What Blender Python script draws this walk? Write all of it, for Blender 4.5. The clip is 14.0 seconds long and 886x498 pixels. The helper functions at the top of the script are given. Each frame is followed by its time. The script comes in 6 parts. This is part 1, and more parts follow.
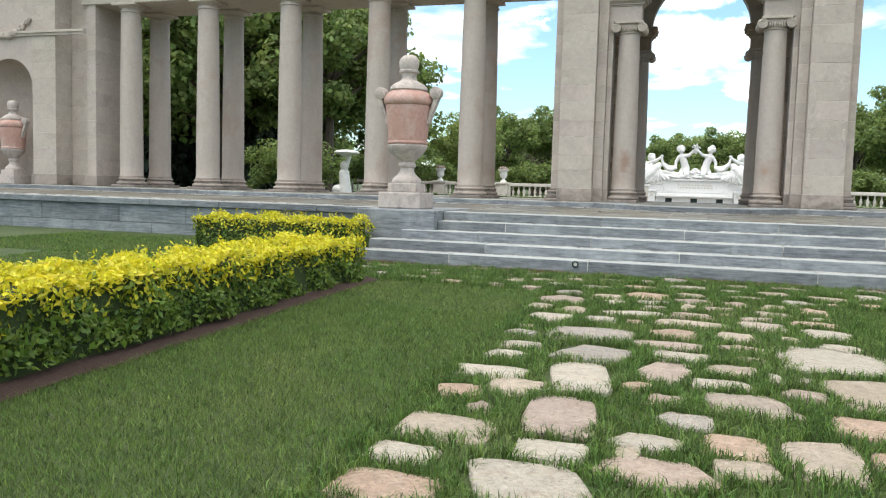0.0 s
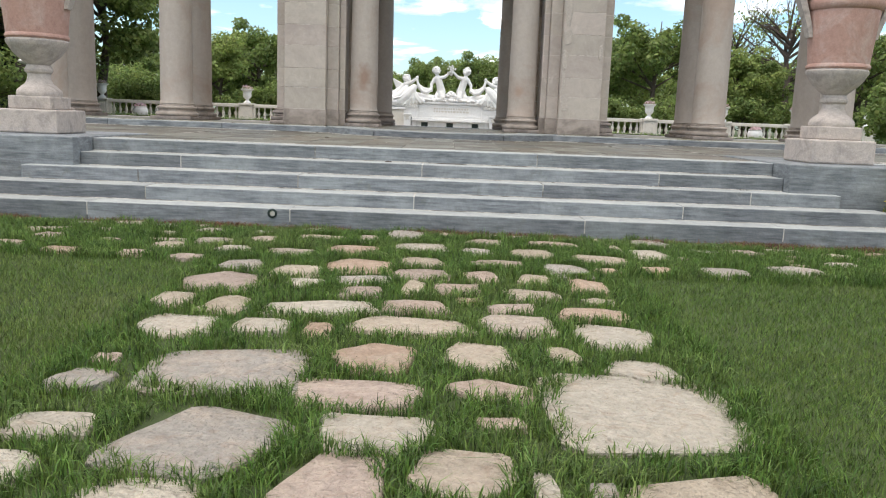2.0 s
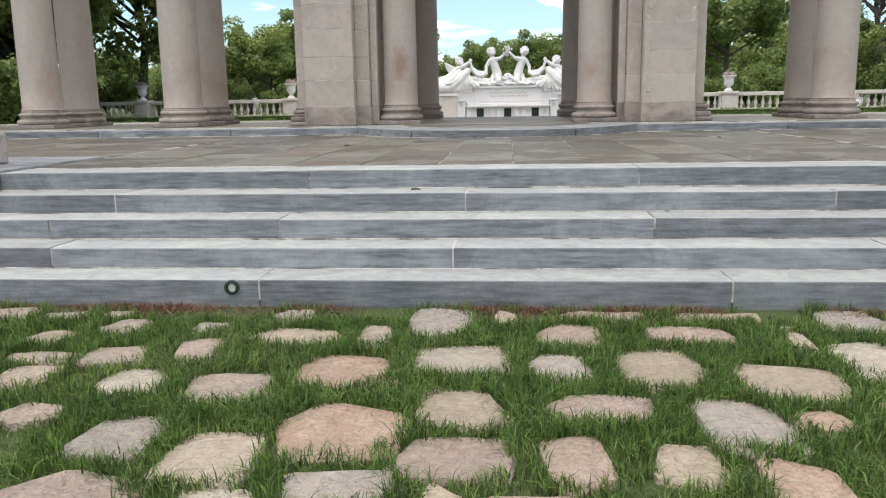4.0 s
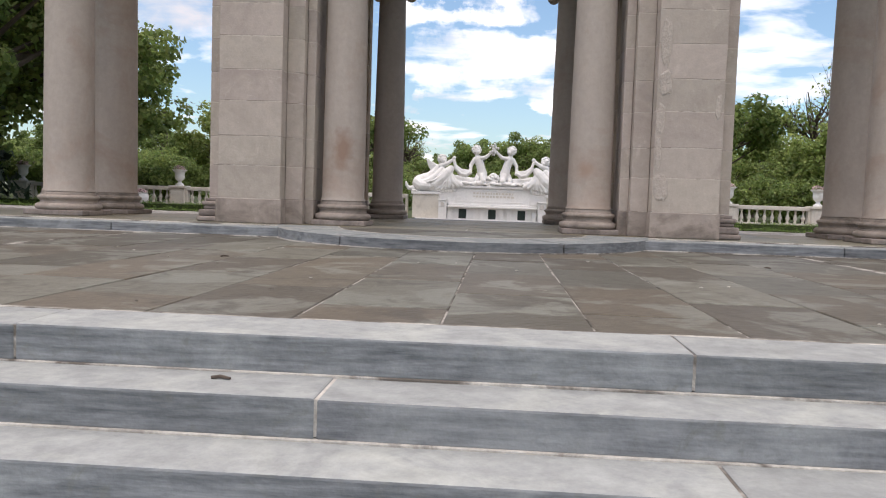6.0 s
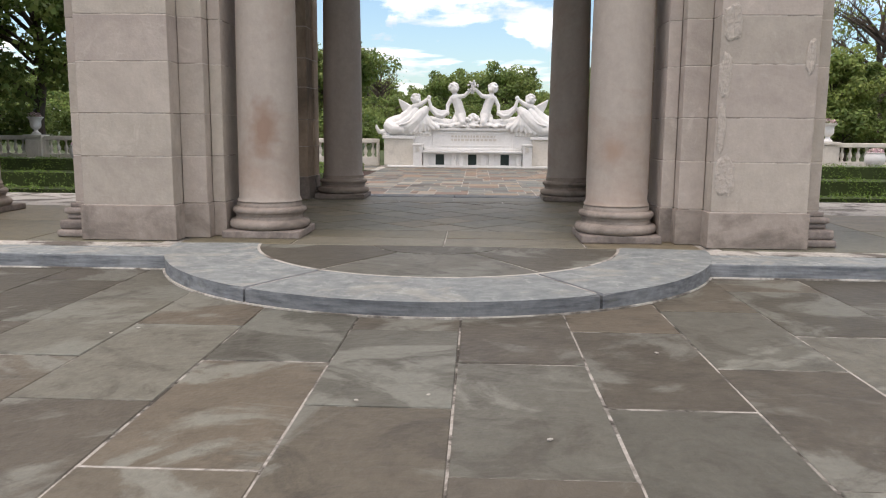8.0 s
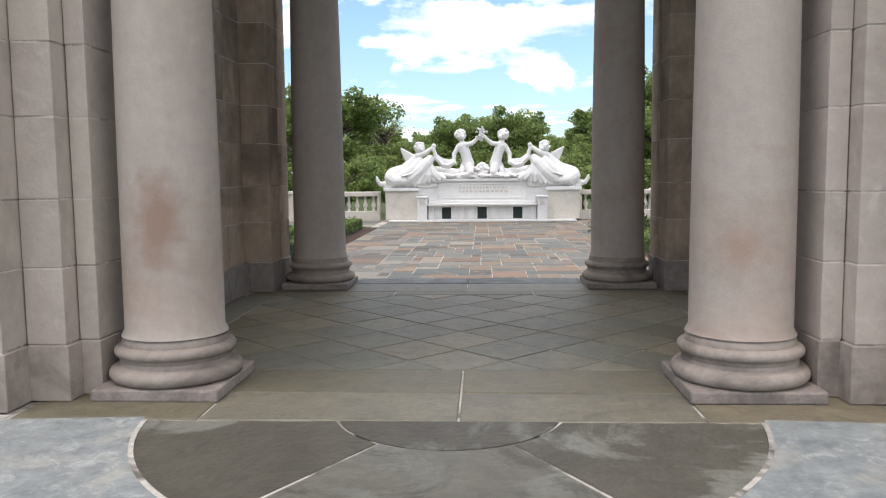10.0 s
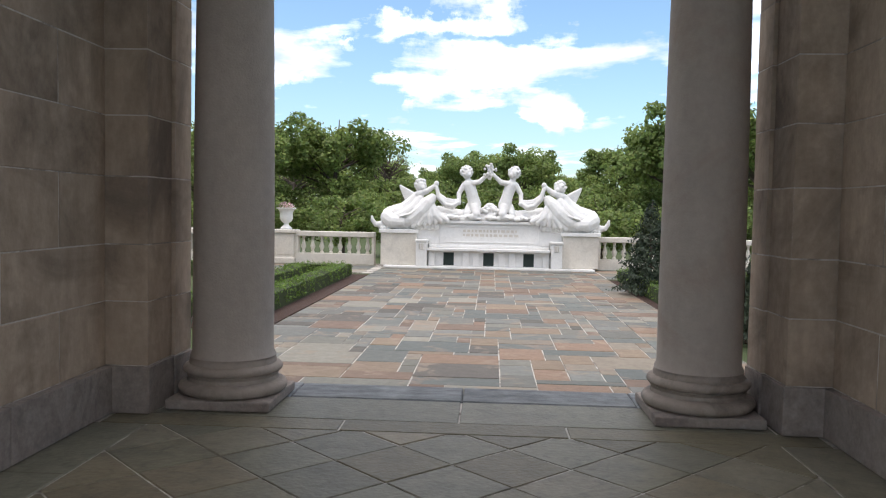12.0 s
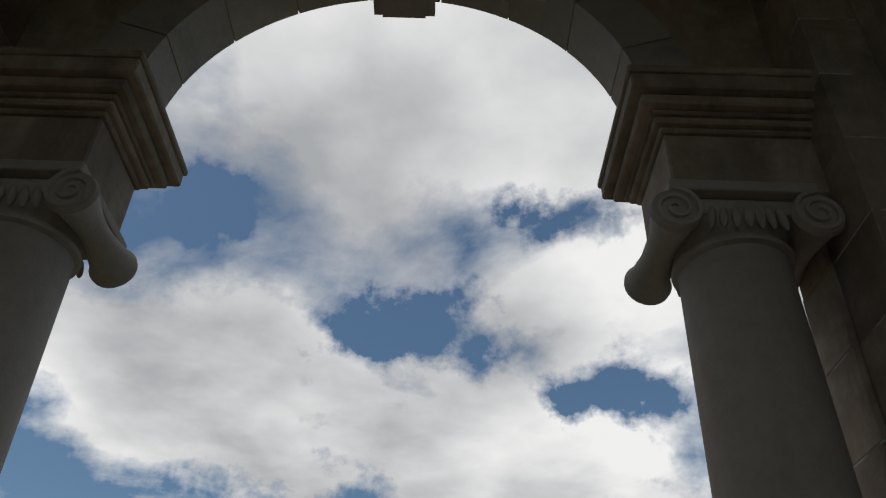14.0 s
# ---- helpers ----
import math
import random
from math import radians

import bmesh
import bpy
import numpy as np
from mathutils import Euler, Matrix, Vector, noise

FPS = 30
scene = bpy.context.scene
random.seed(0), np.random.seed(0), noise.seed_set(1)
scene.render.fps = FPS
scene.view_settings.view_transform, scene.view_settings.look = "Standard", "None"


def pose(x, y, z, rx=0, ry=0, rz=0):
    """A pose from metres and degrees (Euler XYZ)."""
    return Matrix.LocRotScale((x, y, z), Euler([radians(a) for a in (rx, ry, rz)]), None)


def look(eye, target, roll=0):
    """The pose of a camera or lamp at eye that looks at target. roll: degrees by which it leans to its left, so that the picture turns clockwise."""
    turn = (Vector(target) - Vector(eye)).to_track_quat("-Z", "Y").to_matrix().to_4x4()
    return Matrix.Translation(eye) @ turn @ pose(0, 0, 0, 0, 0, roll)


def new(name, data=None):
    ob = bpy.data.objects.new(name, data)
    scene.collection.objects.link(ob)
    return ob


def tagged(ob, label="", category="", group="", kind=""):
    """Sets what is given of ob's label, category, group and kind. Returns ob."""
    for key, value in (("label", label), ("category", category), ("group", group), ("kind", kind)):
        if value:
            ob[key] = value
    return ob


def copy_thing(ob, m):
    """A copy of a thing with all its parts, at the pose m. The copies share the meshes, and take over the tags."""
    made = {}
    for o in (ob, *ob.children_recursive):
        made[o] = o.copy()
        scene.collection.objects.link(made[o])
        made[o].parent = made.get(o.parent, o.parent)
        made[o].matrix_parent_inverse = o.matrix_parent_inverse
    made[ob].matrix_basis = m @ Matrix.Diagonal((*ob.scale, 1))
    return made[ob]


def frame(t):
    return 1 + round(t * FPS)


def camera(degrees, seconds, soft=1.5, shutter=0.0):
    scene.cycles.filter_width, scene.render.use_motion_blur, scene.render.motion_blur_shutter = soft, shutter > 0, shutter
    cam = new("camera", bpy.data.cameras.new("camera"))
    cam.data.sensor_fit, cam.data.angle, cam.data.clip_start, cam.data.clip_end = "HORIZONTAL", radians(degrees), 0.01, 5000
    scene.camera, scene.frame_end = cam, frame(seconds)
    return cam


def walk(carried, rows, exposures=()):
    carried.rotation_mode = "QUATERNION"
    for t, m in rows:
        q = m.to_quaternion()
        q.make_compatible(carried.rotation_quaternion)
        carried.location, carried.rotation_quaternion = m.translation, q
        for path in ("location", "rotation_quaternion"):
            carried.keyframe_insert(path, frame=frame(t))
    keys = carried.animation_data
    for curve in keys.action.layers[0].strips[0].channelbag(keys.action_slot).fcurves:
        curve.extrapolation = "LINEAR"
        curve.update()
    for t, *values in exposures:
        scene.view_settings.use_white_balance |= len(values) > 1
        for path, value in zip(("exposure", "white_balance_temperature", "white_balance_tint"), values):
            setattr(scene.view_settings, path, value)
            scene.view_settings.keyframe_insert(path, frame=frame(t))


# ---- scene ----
cam = camera(58.3, 14.0, soft=1.15)
PATH = [
    (0, (-0.047, 0.603, 1.247), (-0.635, 2.508, 1.09), 1.6),
    (0.5, (-0.056, 1.394, 1.236), (-0.356, 3.344, 0.91), 1.5),
    (1, (0.017, 2.223, 1.218), (-0.21, 4.199, 1.003), 1.9),
    (1.5, (0.079, 3.014, 1.189), (-0.075, 4.981, 0.861), 2.0),
    (2, (0.199, 3.86, 1.209), (0.191, 5.834, 0.884), 2.2),
    (2.5, (0.228, 4.657, 1.26), (0.193, 6.639, 0.994), 1.6),
    (3, (0.215, 5.391, 1.308), (0.182, 7.348, 0.894), -0.5),
    (3.5, (0.276, 6.101, 1.343), (0.214, 8.058, 0.932), -0.8),
    (4, (0.219, 6.854, 1.357), (0.052, 8.813, 0.99), -0.9),
    (4.2, (0.252, 7.145, 1.364), (0.089, 9.112, 1.041), -1.0),
    (6.3, (0.482, 10.555, 1.362), (0.352, 12.547, 1.24), 2.3),
    (6.5, (0.472, 10.885, 1.416), (0.371, 12.862, 1.129), 1.9),
    (7, (0.512, 11.798, 1.455), (0.457, 13.793, 1.333), 2.3),
    (7.5, (0.392, 12.562, 1.746), (0.212, 14.54, 1.508), 2.4),
    (8, (0.336, 13.22, 1.991), (0.253, 15.195, 1.691), 0.5),
    (8.5, (0.254, 13.856, 2.198), (0.113, 15.818, 1.837), -1.5),
    (9, (0.169, 14.513, 2.222), (0.064, 16.486, 1.907), -1.0),
    (9.2, (0.19, 14.833, 2.22), (0.086, 16.822, 2.037), -0.7),
    (11.3, (0.171, 18.391, 2.251), (0.07, 20.378, 2.045), -0.5),
    (11.5, (0.197, 18.713, 2.279), (0.095, 20.706, 2.135), -0.3),
    (12, (0.184, 19.387, 2.372), (0.065, 21.381, 2.272), 1.1),
    (12.2, (0.174, 19.665, 2.465), (0.054, 21.66, 2.543), 1.6),
    (12.4, (0.19, 19.86, 2.521), (0.077, 21.82, 2.901), 1.8),
    (12.5, (0.195, 19.986, 2.55), (0.077, 21.924, 3.031), 1.9),
    (13, (0.168, 20.69, 2.82), (0.105, 22.51, 3.64), 1.8),
    (13.5, (0.244, 21.344, 2.916), (0.247, 23.054, 3.953), 1.6),
    (14, (0.352, 22.009, 2.909), (0.332, 23.608, 4.11), 2.2),
]
walk(cam, [(t, look(eye, target, roll)) for t, eye, target, roll in PATH],
     exposures=((0, 0.2, 6550, 9), (2, 0.0, 6700, 12), (4, -0.03, 6650, 14), (6.5, -0.34, 6850, 20), (8.5, -0.16, 6900, 17), (9.0, -0.12, 6700, 15), (11.5, 0.08, 6500, 17),
                (12.1, -0.14, 6500, 15), (12.5, -0.57, 6500, 12), (13.0, -1.02, 6500, 11), (14.0, -1.47, 6500, 10)))

# ---- world and sun ----
SUN_EL, SUN_AZ = 66.0, 235.0   # height, and compass-like turn of the sun about z from +y, clockwise
CLOUD_SHIFT = (0.4, 0.35, 0.22)
world = bpy.data.worlds.new("world")
scene.world = world
world.use_nodes = True
wn, wl = world.node_tree.nodes, world.node_tree.links
wn.clear()
w_out = wn.new("ShaderNodeOutputWorld")
w_bg = wn.new("ShaderNodeBackground")
w_sky = wn.new("ShaderNodeTexSky")
w_sky.sky_type, w_sky.sun_disc = "NISHITA", False
w_sky.sun_elevation, w_sky.sun_rotation = radians(SUN_EL), radians(SUN_AZ)
w_sky.air_density, w_sky.dust_density, w_sky.ozone_density = 1.0, 1.2, 1.5
w_co = wn.new("ShaderNodeTexCoord")
# the cloud layer is flat: a direction meets it at x / z, y / z
w_sep = wn.new("ShaderNodeSeparateXYZ")
w_up = wn.new("ShaderNodeMath")
w_up.operation = "MAXIMUM"
w_up.inputs[1].default_value = 0.0
w_zc = wn.new("ShaderNodeMath")
w_zc.operation = "ADD"
w_zc.inputs[1].default_value = 0.13
w_div = wn.new("ShaderNodeVectorMath")
w_div.operation = "DIVIDE"
w_den = wn.new("ShaderNodeCombineXYZ")
w_den.inputs["Z"].default_value = 1.0
w_flat = wn.new("ShaderNodeVectorMath")
w_flat.operation = "MULTIPLY"
w_flat.inputs[1].default_value = (1.0, 1.0, 0.0)
w_map = wn.new("ShaderNodeMapping")
w_map.inputs["Location"].default_value = CLOUD_SHIFT
wl.new(w_co.outputs["Generated"], w_sep.inputs["Vector"])
wl.new(w_sep.outputs["Z"], w_up.inputs[0])
wl.new(w_up.outputs["Value"], w_zc.inputs[0])
wl.new(w_zc.outputs["Value"], w_den.inputs["X"])
wl.new(w_zc.outputs["Value"], w_den.inputs["Y"])
wl.new(w_co.outputs["Generated"], w_div.inputs[0])
wl.new(w_den.outputs["Vector"], w_div.inputs[1])
wl.new(w_div.outputs["Vector"], w_flat.inputs[0])
w_no = wn.new("ShaderNodeTexNoise")
w_no.inputs["Scale"].default_value, w_no.inputs["Detail"].default_value, w_no.inputs["Roughness"].default_value = 2.0, 10.0, 0.55
w_no.inputs["Distortion"].default_value = 0.25
w_ramp = wn.new("ShaderNodeValToRGB")
w_ramp.color_ramp.elements[0].position, w_ramp.color_ramp.elements[1].position = 0.43, 0.62
w_no2 = wn.new("ShaderNodeTexNoise")
w_no2.inputs["Scale"].default_value, w_no2.inputs["Detail"].default_value = 1.6, 7.0
w_ramp2 = wn.new("ShaderNodeValToRGB")
w_ramp2.color_ramp.elements[0].position, w_ramp2.color_ramp.elements[1].position = 0.38, 0.62
w_ramp2.color_ramp.elements[0].color, w_ramp2.color_ramp.elements[1].color = (9.0, 9.3, 9.7, 1), (20.0, 20.0, 19.8, 1)
w_mix = wn.new("ShaderNodeMix")
w_mix.data_type = "RGBA"
w_bg.inputs["Strength"].default_value = 0.12
wl.new(w_flat.outputs["Vector"], w_map.inputs["Vector"])
w_more = wn.new("ShaderNodeMath")     # the cover thickens towards the zenith
w_more.operation = "MULTIPLY_ADD"
w_more.inputs[1].default_value, w_more.inputs[2].default_value = 0.30, -0.13
w_sum = wn.new("ShaderNodeMath")
w_sum.operation = "ADD"
wl.new(w_up.outputs["Value"], w_more.inputs[0])
wl.new(w_more.outputs["Value"], w_sum.inputs[0])
wl.new(w_no.outputs["Fac"], w_sum.inputs[1])


w_rag = wn.new("ShaderNodeTexNoise")
w_rag.inputs["Scale"].default_value, w_rag.inputs["Detail"].default_value, w_rag.inputs["Roughness"].default_value = 9.0, 8.0, 0.62
wl.new(w_co.outputs["Generated"], w_rag.inputs["Vector"])
w_off = wn.new("ShaderNodeVectorMath")
w_off.operation = "MULTIPLY_ADD"
w_off.inputs[1].default_value, w_off.inputs[2].default_value = (0.30, 0.30, 0.17), (-0.15, -0.15, -0.085)
wl.new(w_rag.outputs["Color"], w_off.inputs[0])
w_dir = wn.new("ShaderNodeVectorMath")
w_dir.operation = "ADD"
wl.new(w_co.outputs["Generated"], w_dir.inputs[0])
wl.new(w_off.outputs["Vector"], w_dir.inputs[1])


def cloud_mass(total, x, z, rx, rz, amount):
    """A cloud bank (or, with a negative amount, a gap) about the direction x, z, ragged by the noise it is added to."""
    place = wn.new("ShaderNodeVectorMath")
    place.operation = "MULTIPLY_ADD"
    place.inputs[1].default_value, place.inputs[2].default_value = (1 / rx, 0.0, 1 / rz), (-x / rx, 0.0, -z / rz)
    wl.new(w_dir.outputs["Vector"], place.inputs[0])
    far = wn.new("ShaderNodeVectorMath")
    far.operation = "LENGTH"
    wl.new(place.outputs["Vector"], far.inputs[0])
    fall = wn.new("ShaderNodeMapRange")
    fall.interpolation_type = "SMOOTHSTEP"
    fall.inputs["From Min"].default_value, fall.inputs["From Max"].default_value = 0.2, 1.5
    fall.inputs["To Min"].default_value, fall.inputs["To Max"].default_value = amount, 0.0
    wl.new(far.outputs["Value"], fall.inputs["Value"])
    add = wn.new("ShaderNodeMath")
    add.operation = "ADD"
    wl.new(total, add.inputs[0])
    wl.new(fall.outputs["Result"], add.inputs[1])
    return add.outputs["Value"]


w_cover = w_sum.outputs["Value"]
for bank in ((0.03, 0.39, 0.20, 0.085, 0.20), (-0.17, 0.435, 0.11, 0.09, 0.16), (0.16, 0.345, 0.12, 0.06, 0.18), (0.03, 0.29, 0.13, 0.035, 0.13), (-0.03, 0.237, 0.07, 0.014, 0.16),
             (0.03, 0.172, 0.15, 0.042, 0.18), (0.08, 0.123, 0.035, 0.016, 0.14), (-0.16, 0.195, 0.035, 0.008, 0.10), (-0.26, 0.14, 0.045, 0.012, 0.13), (-0.11, 0.114, 0.05, 0.009, 0.10),
             (-0.18, 0.30, 0.13, 0.055, -0.22), (0.20, 0.445, 0.075, 0.055, -0.28), (-0.05, 0.515, 0.11, 0.035, -0.24), (-0.30, 0.615, 0.05, 0.03, -0.14), (0.14, 0.63, 0.06, 0.035, -0.2),
             (0.0, 0.78, 0.45, 0.12, 0.22), (-0.32, 0.41, 0.15, 0.11, 0.30), (-0.2, 0.22, 0.12, 0.04, -0.12)):
    w_cover = cloud_mass(w_cover, *bank)
wl.new(w_map.outputs["Vector"], w_no.inputs["Vector"])
wl.new(w_map.outputs["Vector"], w_no2.inputs["Vector"])
wl.new(w_cover, w_ramp.inputs["Fac"])
wl.new(w_no2.outputs["Fac"], w_ramp2.inputs["Fac"])
wl.new(w_ramp.outputs["Color"], w_mix.inputs["Factor"])
w_haze = wn.new("ShaderNodeMix")
w_haze.data_type, w_haze.blend_type = "RGBA", "MULTIPLY"
w_haze.inputs["Factor"].default_value = 1.0
w_haze.inputs["B"].default_value = (1.55, 1.83, 1.86, 1)
wl.new(w_sky.outputs["Color"], w_haze.inputs["A"])
wl.new(w_haze.outputs["Result"], w_mix.inputs["A"])
wl.new(w_ramp2.outputs["Color"], w_mix.inputs["B"])
wl.new(w_mix.outputs["Result"], w_bg.inputs["Color"])
wl.new(w_bg.outputs["Background"], w_out.inputs["Surface"])

sun = new("sun", bpy.data.lights.new("sun", "SUN"))
sun.data.energy, sun.data.angle, sun.data.color = 1.5, radians(22), (1.0, 0.95, 0.88)
_az, _el = radians(SUN_AZ), radians(SUN_EL)
sun.matrix_world = look((0, 0, 40), Vector((0, 0, 40)) - Vector((math.sin(_az) * math.cos(_el), math.cos(_az) * math.cos(_el), math.sin(_el))))


# ---- materials ----
def material(name, base, second=None, rough=0.8, grain=30.0, stain=1.2, stain_colour=None, stain_amount=0.35, bump=0.15, bump_scale=60.0,
             per_object=0.0, per_island=0.0, hue=0.0, metallic=0.0, translucent=0.0, streak=None, specular=0.4, palette=None, stain_edge=(0.48, 0.68), relief=0.02, blot=None):
    """A procedural surface: grain between two colours, broad stains, fine relief, and a shift from piece to piece."""
    m = bpy.data.materials.new(name)
    m.use_nodes = True
    n, l = m.node_tree.nodes, m.node_tree.links
    b = n["Principled BSDF"]
    second = second or tuple(c * 0.75 for c in base)
    co = n.new("ShaderNodeTexCoord")
    geo = n.new("ShaderNodeNewGeometry")
    info = n.new("ShaderNodeObjectInfo")
    src = geo.outputs["Position"]
    g = n.new("ShaderNodeTexNoise")
    g.inputs["Scale"].default_value, g.inputs["Detail"].default_value, g.inputs["Roughness"].default_value = grain, 6.0, 0.65
    if streak:
        mp = n.new("ShaderNodeMapping")
        mp.inputs["Scale"].default_value = streak
        l.new(src, mp.inputs["Vector"])
        l.new(mp.outputs["Vector"], g.inputs["Vector"])
    else:
        l.new(src, g.inputs["Vector"])
    gr = n.new("ShaderNodeMapRange")
    gr.inputs["From Min"].default_value, gr.inputs["From Max"].default_value = 0.3, 0.7
    l.new(g.outputs["Fac"], gr.inputs["Value"])
    mix = n.new("ShaderNodeMix")
    mix.data_type = "RGBA"
    mix.inputs["A"].default_value, mix.inputs["B"].default_value = (*base, 1), (*second, 1)
    l.new(gr.outputs["Result"], mix.inputs["Factor"])
    if palette:
        pr_ = n.new("ShaderNodeValToRGB")
        pr_.color_ramp.interpolation = "CONSTANT"
        for i_, c_ in enumerate(palette):
            el = pr_.color_ramp.elements[i_] if i_ < 2 else pr_.color_ramp.elements.new(i_ / len(palette))
            el.position, el.color = i_ / len(palette), (*c_, 1)
        wn_ = n.new("ShaderNodeTexWhiteNoise")
        wn_.noise_dimensions = "1D"
        l.new(geo.outputs["Random Per Island"] if per_island else info.outputs["Random"], wn_.inputs["W"])
        l.new(wn_.outputs["Value"], pr_.inputs["Fac"])
        dk_ = n.new("ShaderNodeMix")
        dk_.data_type, dk_.blend_type = "RGBA", "MULTIPLY"
        dk_.inputs["Factor"].default_value = 1.0
        dk_.inputs["B"].default_value = (0.74, 0.73, 0.72, 1)
        l.new(pr_.outputs["Color"], mix.inputs["A"])
        l.new(pr_.outputs["Color"], dk_.inputs["A"])
        l.new(dk_.outputs["Result"], mix.inputs["B"])
    s = n.new("ShaderNodeTexNoise")
    s.inputs["Scale"].default_value, s.inputs["Detail"].default_value, s.inputs["Roughness"].default_value, s.inputs["Distortion"].default_value = stain, 9.0, 0.64, 0.9
    if per_object:
        add = n.new("ShaderNodeVectorMath")
        add.operation = "MULTIPLY_ADD"
        comb = n.new("ShaderNodeCombineXYZ")
        l.new(info.outputs["Random"], comb.inputs["X"])
        l.new(info.outputs["Random"], comb.inputs["Z"])
        add.inputs[1].default_value = (40, 0, 23)
        l.new(comb.outputs["Vector"], add.inputs[0])
        l.new(src, add.inputs[2])
        l.new(add.outputs["Vector"], s.inputs["Vector"])
    else:
        l.new(src, s.inputs["Vector"])
    sr = n.new("ShaderNodeMapRange")
    sr.inputs["From Min"].default_value, sr.inputs["From Max"].default_value = stain_edge
    sr.inputs["To Max"].default_value = stain_amount
    l.new(s.outputs["Fac"], sr.inputs["Value"])
    mix2 = n.new("ShaderNodeMix")
    mix2.data_type = "RGBA"
    mix2.inputs["B"].default_value = (*(stain_colour or tuple(c * 0.45 for c in base)), 1)
    l.new(sr.outputs["Result"], mix2.inputs["Factor"])
    l.new(mix.outputs["Result"], mix2.inputs["A"])
    col = mix2.outputs["Result"]
    if blot:
        b_scale, b_colour, b_amount, b_edge = blot
        bt = n.new("ShaderNodeTexNoise")
        bt.inputs["Scale"].default_value, bt.inputs["Detail"].default_value, bt.inputs["Roughness"].default_value, bt.inputs["Distortion"].default_value = b_scale, 10.0, 0.7, 1.4
        l.new(src, bt.inputs["Vector"])
        br = n.new("ShaderNodeMapRange")
        br.inputs["From Min"].default_value, br.inputs["From Max"].default_value = b_edge
        br.inputs["To Max"].default_value = b_amount
        l.new(bt.outputs["Fac"], br.inputs["Value"])
        mix3 = n.new("ShaderNodeMix")
        mix3.data_type = "RGBA"
        mix3.inputs["B"].default_value = (*b_colour, 1)
        l.new(br.outputs["Result"], mix3.inputs["Factor"])
        l.new(col, mix3.inputs["A"])
        col = mix3.outputs["Result"]
    if per_object or per_island:
        hs = n.new("ShaderNodeHueSaturation")
        rnd = info.outputs["Random"] if per_object else geo.outputs["Random Per Island"]
        amount = per_object or per_island
        v = n.new("ShaderNodeMapRange")
        v.inputs["To Min"].default_value, v.inputs["To Max"].default_value = 1 - amount, 1 + amount
        l.new(rnd, v.inputs["Value"])
        l.new(v.outputs["Result"], hs.inputs["Value"])
        if hue:
            wnz = n.new("ShaderNodeTexWhiteNoise")
            wnz.noise_dimensions = "1D"
            l.new(rnd, wnz.inputs["W"])
            h = n.new("ShaderNodeMapRange")
            h.inputs["To Min"].default_value, h.inputs["To Max"].default_value = 0.5 - hue, 0.5 + hue
            l.new(wnz.outputs["Value"], h.inputs["Value"])
            l.new(h.outputs["Result"], hs.inputs["Hue"])
        l.new(col, hs.inputs["Color"])
        col = hs.outputs["Color"]
    if bump:
        sp = n.new("ShaderNodeTexNoise")
        sp.inputs["Scale"].default_value, sp.inputs["Detail"].default_value, sp.inputs["Roughness"].default_value = grain * 2.5, 9.0, 0.75
        l.new(src, sp.inputs["Vector"])
        amp = min(0.13, bump * 0.5)
        sm = n.new("ShaderNodeMapRange")
        sm.inputs["From Min"].default_value, sm.inputs["From Max"].default_value = 0.32, 0.68
        sm.inputs["To Min"].default_value, sm.inputs["To Max"].default_value = 1 - amp, 1 + amp
        l.new(sp.outputs["Fac"], sm.inputs["Value"])
        sv = n.new("ShaderNodeHueSaturation")
        l.new(sm.outputs["Result"], sv.inputs["Value"])
        l.new(col, sv.inputs["Color"])
        col = sv.outputs["Color"]
    l.new(col, b.inputs["Base Color"])
    b.inputs["Roughness"].default_value, b.inputs["Metallic"].default_value = rough, metallic
    b.inputs["Specular IOR Level"].default_value = specular
    if bump:
        bn = n.new("ShaderNodeTexNoise")
        bn.inputs["Scale"].default_value, bn.inputs["Detail"].default_value = bump_scale, 5.0
        l.new(src, bn.inputs["Vector"])
        bp = n.new("ShaderNodeBump")
        bp.inputs["Strength"].default_value, bp.inputs["Distance"].default_value = bump, relief
        l.new(bn.outputs["Fac"], bp.inputs["Height"])
        l.new(bp.outputs["Normal"], b.inputs["Normal"])
    if translucent:
        tr = n.new("ShaderNodeBsdfTranslucent")
        ms = n.new("ShaderNodeMixShader")
        ms.inputs["Fac"].default_value = translucent
        l.new(col, tr.inputs["Color"])
        l.new(b.outputs["BSDF"], ms.inputs[1])
        l.new(tr.outputs["BSDF"], ms.inputs[2])
        l.new(ms.outputs["Shader"], n["Material Output"].inputs["Surface"])
    return m


LIME = material("limestone", (0.47, 0.408, 0.352), (0.42, 0.36, 0.31), 0.88, 5, 1.3, (0.30, 0.25, 0.215), 0.45, 0.16, 40, per_object=0.07, hue=0.01, stain_edge=(0.50, 0.66),
                blot=(3.5, (0.56, 0.50, 0.44), 0.5, (0.58, 0.68)))
LIME_FOOT = material("stained_foot_limestone", (0.38, 0.322, 0.275), (0.31, 0.26, 0.225), 0.9, 6, 1.8, (0.13, 0.108, 0.092), 0.75, 0.18, 40, per_object=0.08, stain_edge=(0.48, 0.66))
LIME_MORTAR = material("limestone_mortar", (0.62, 0.56, 0.50), (0.46, 0.40, 0.35), 0.95, 20, 2.5, (0.24, 0.20, 0.17), 0.85, 0.2, stain_edge=(0.5, 0.58))
LIME_DARK = material("dark_limestone", (0.33, 0.28, 0.245), (0.24, 0.20, 0.18), 0.9, 14, 2.2, (0.115, 0.095, 0.085), 0.7, 0.3, 40, per_object=0.1)
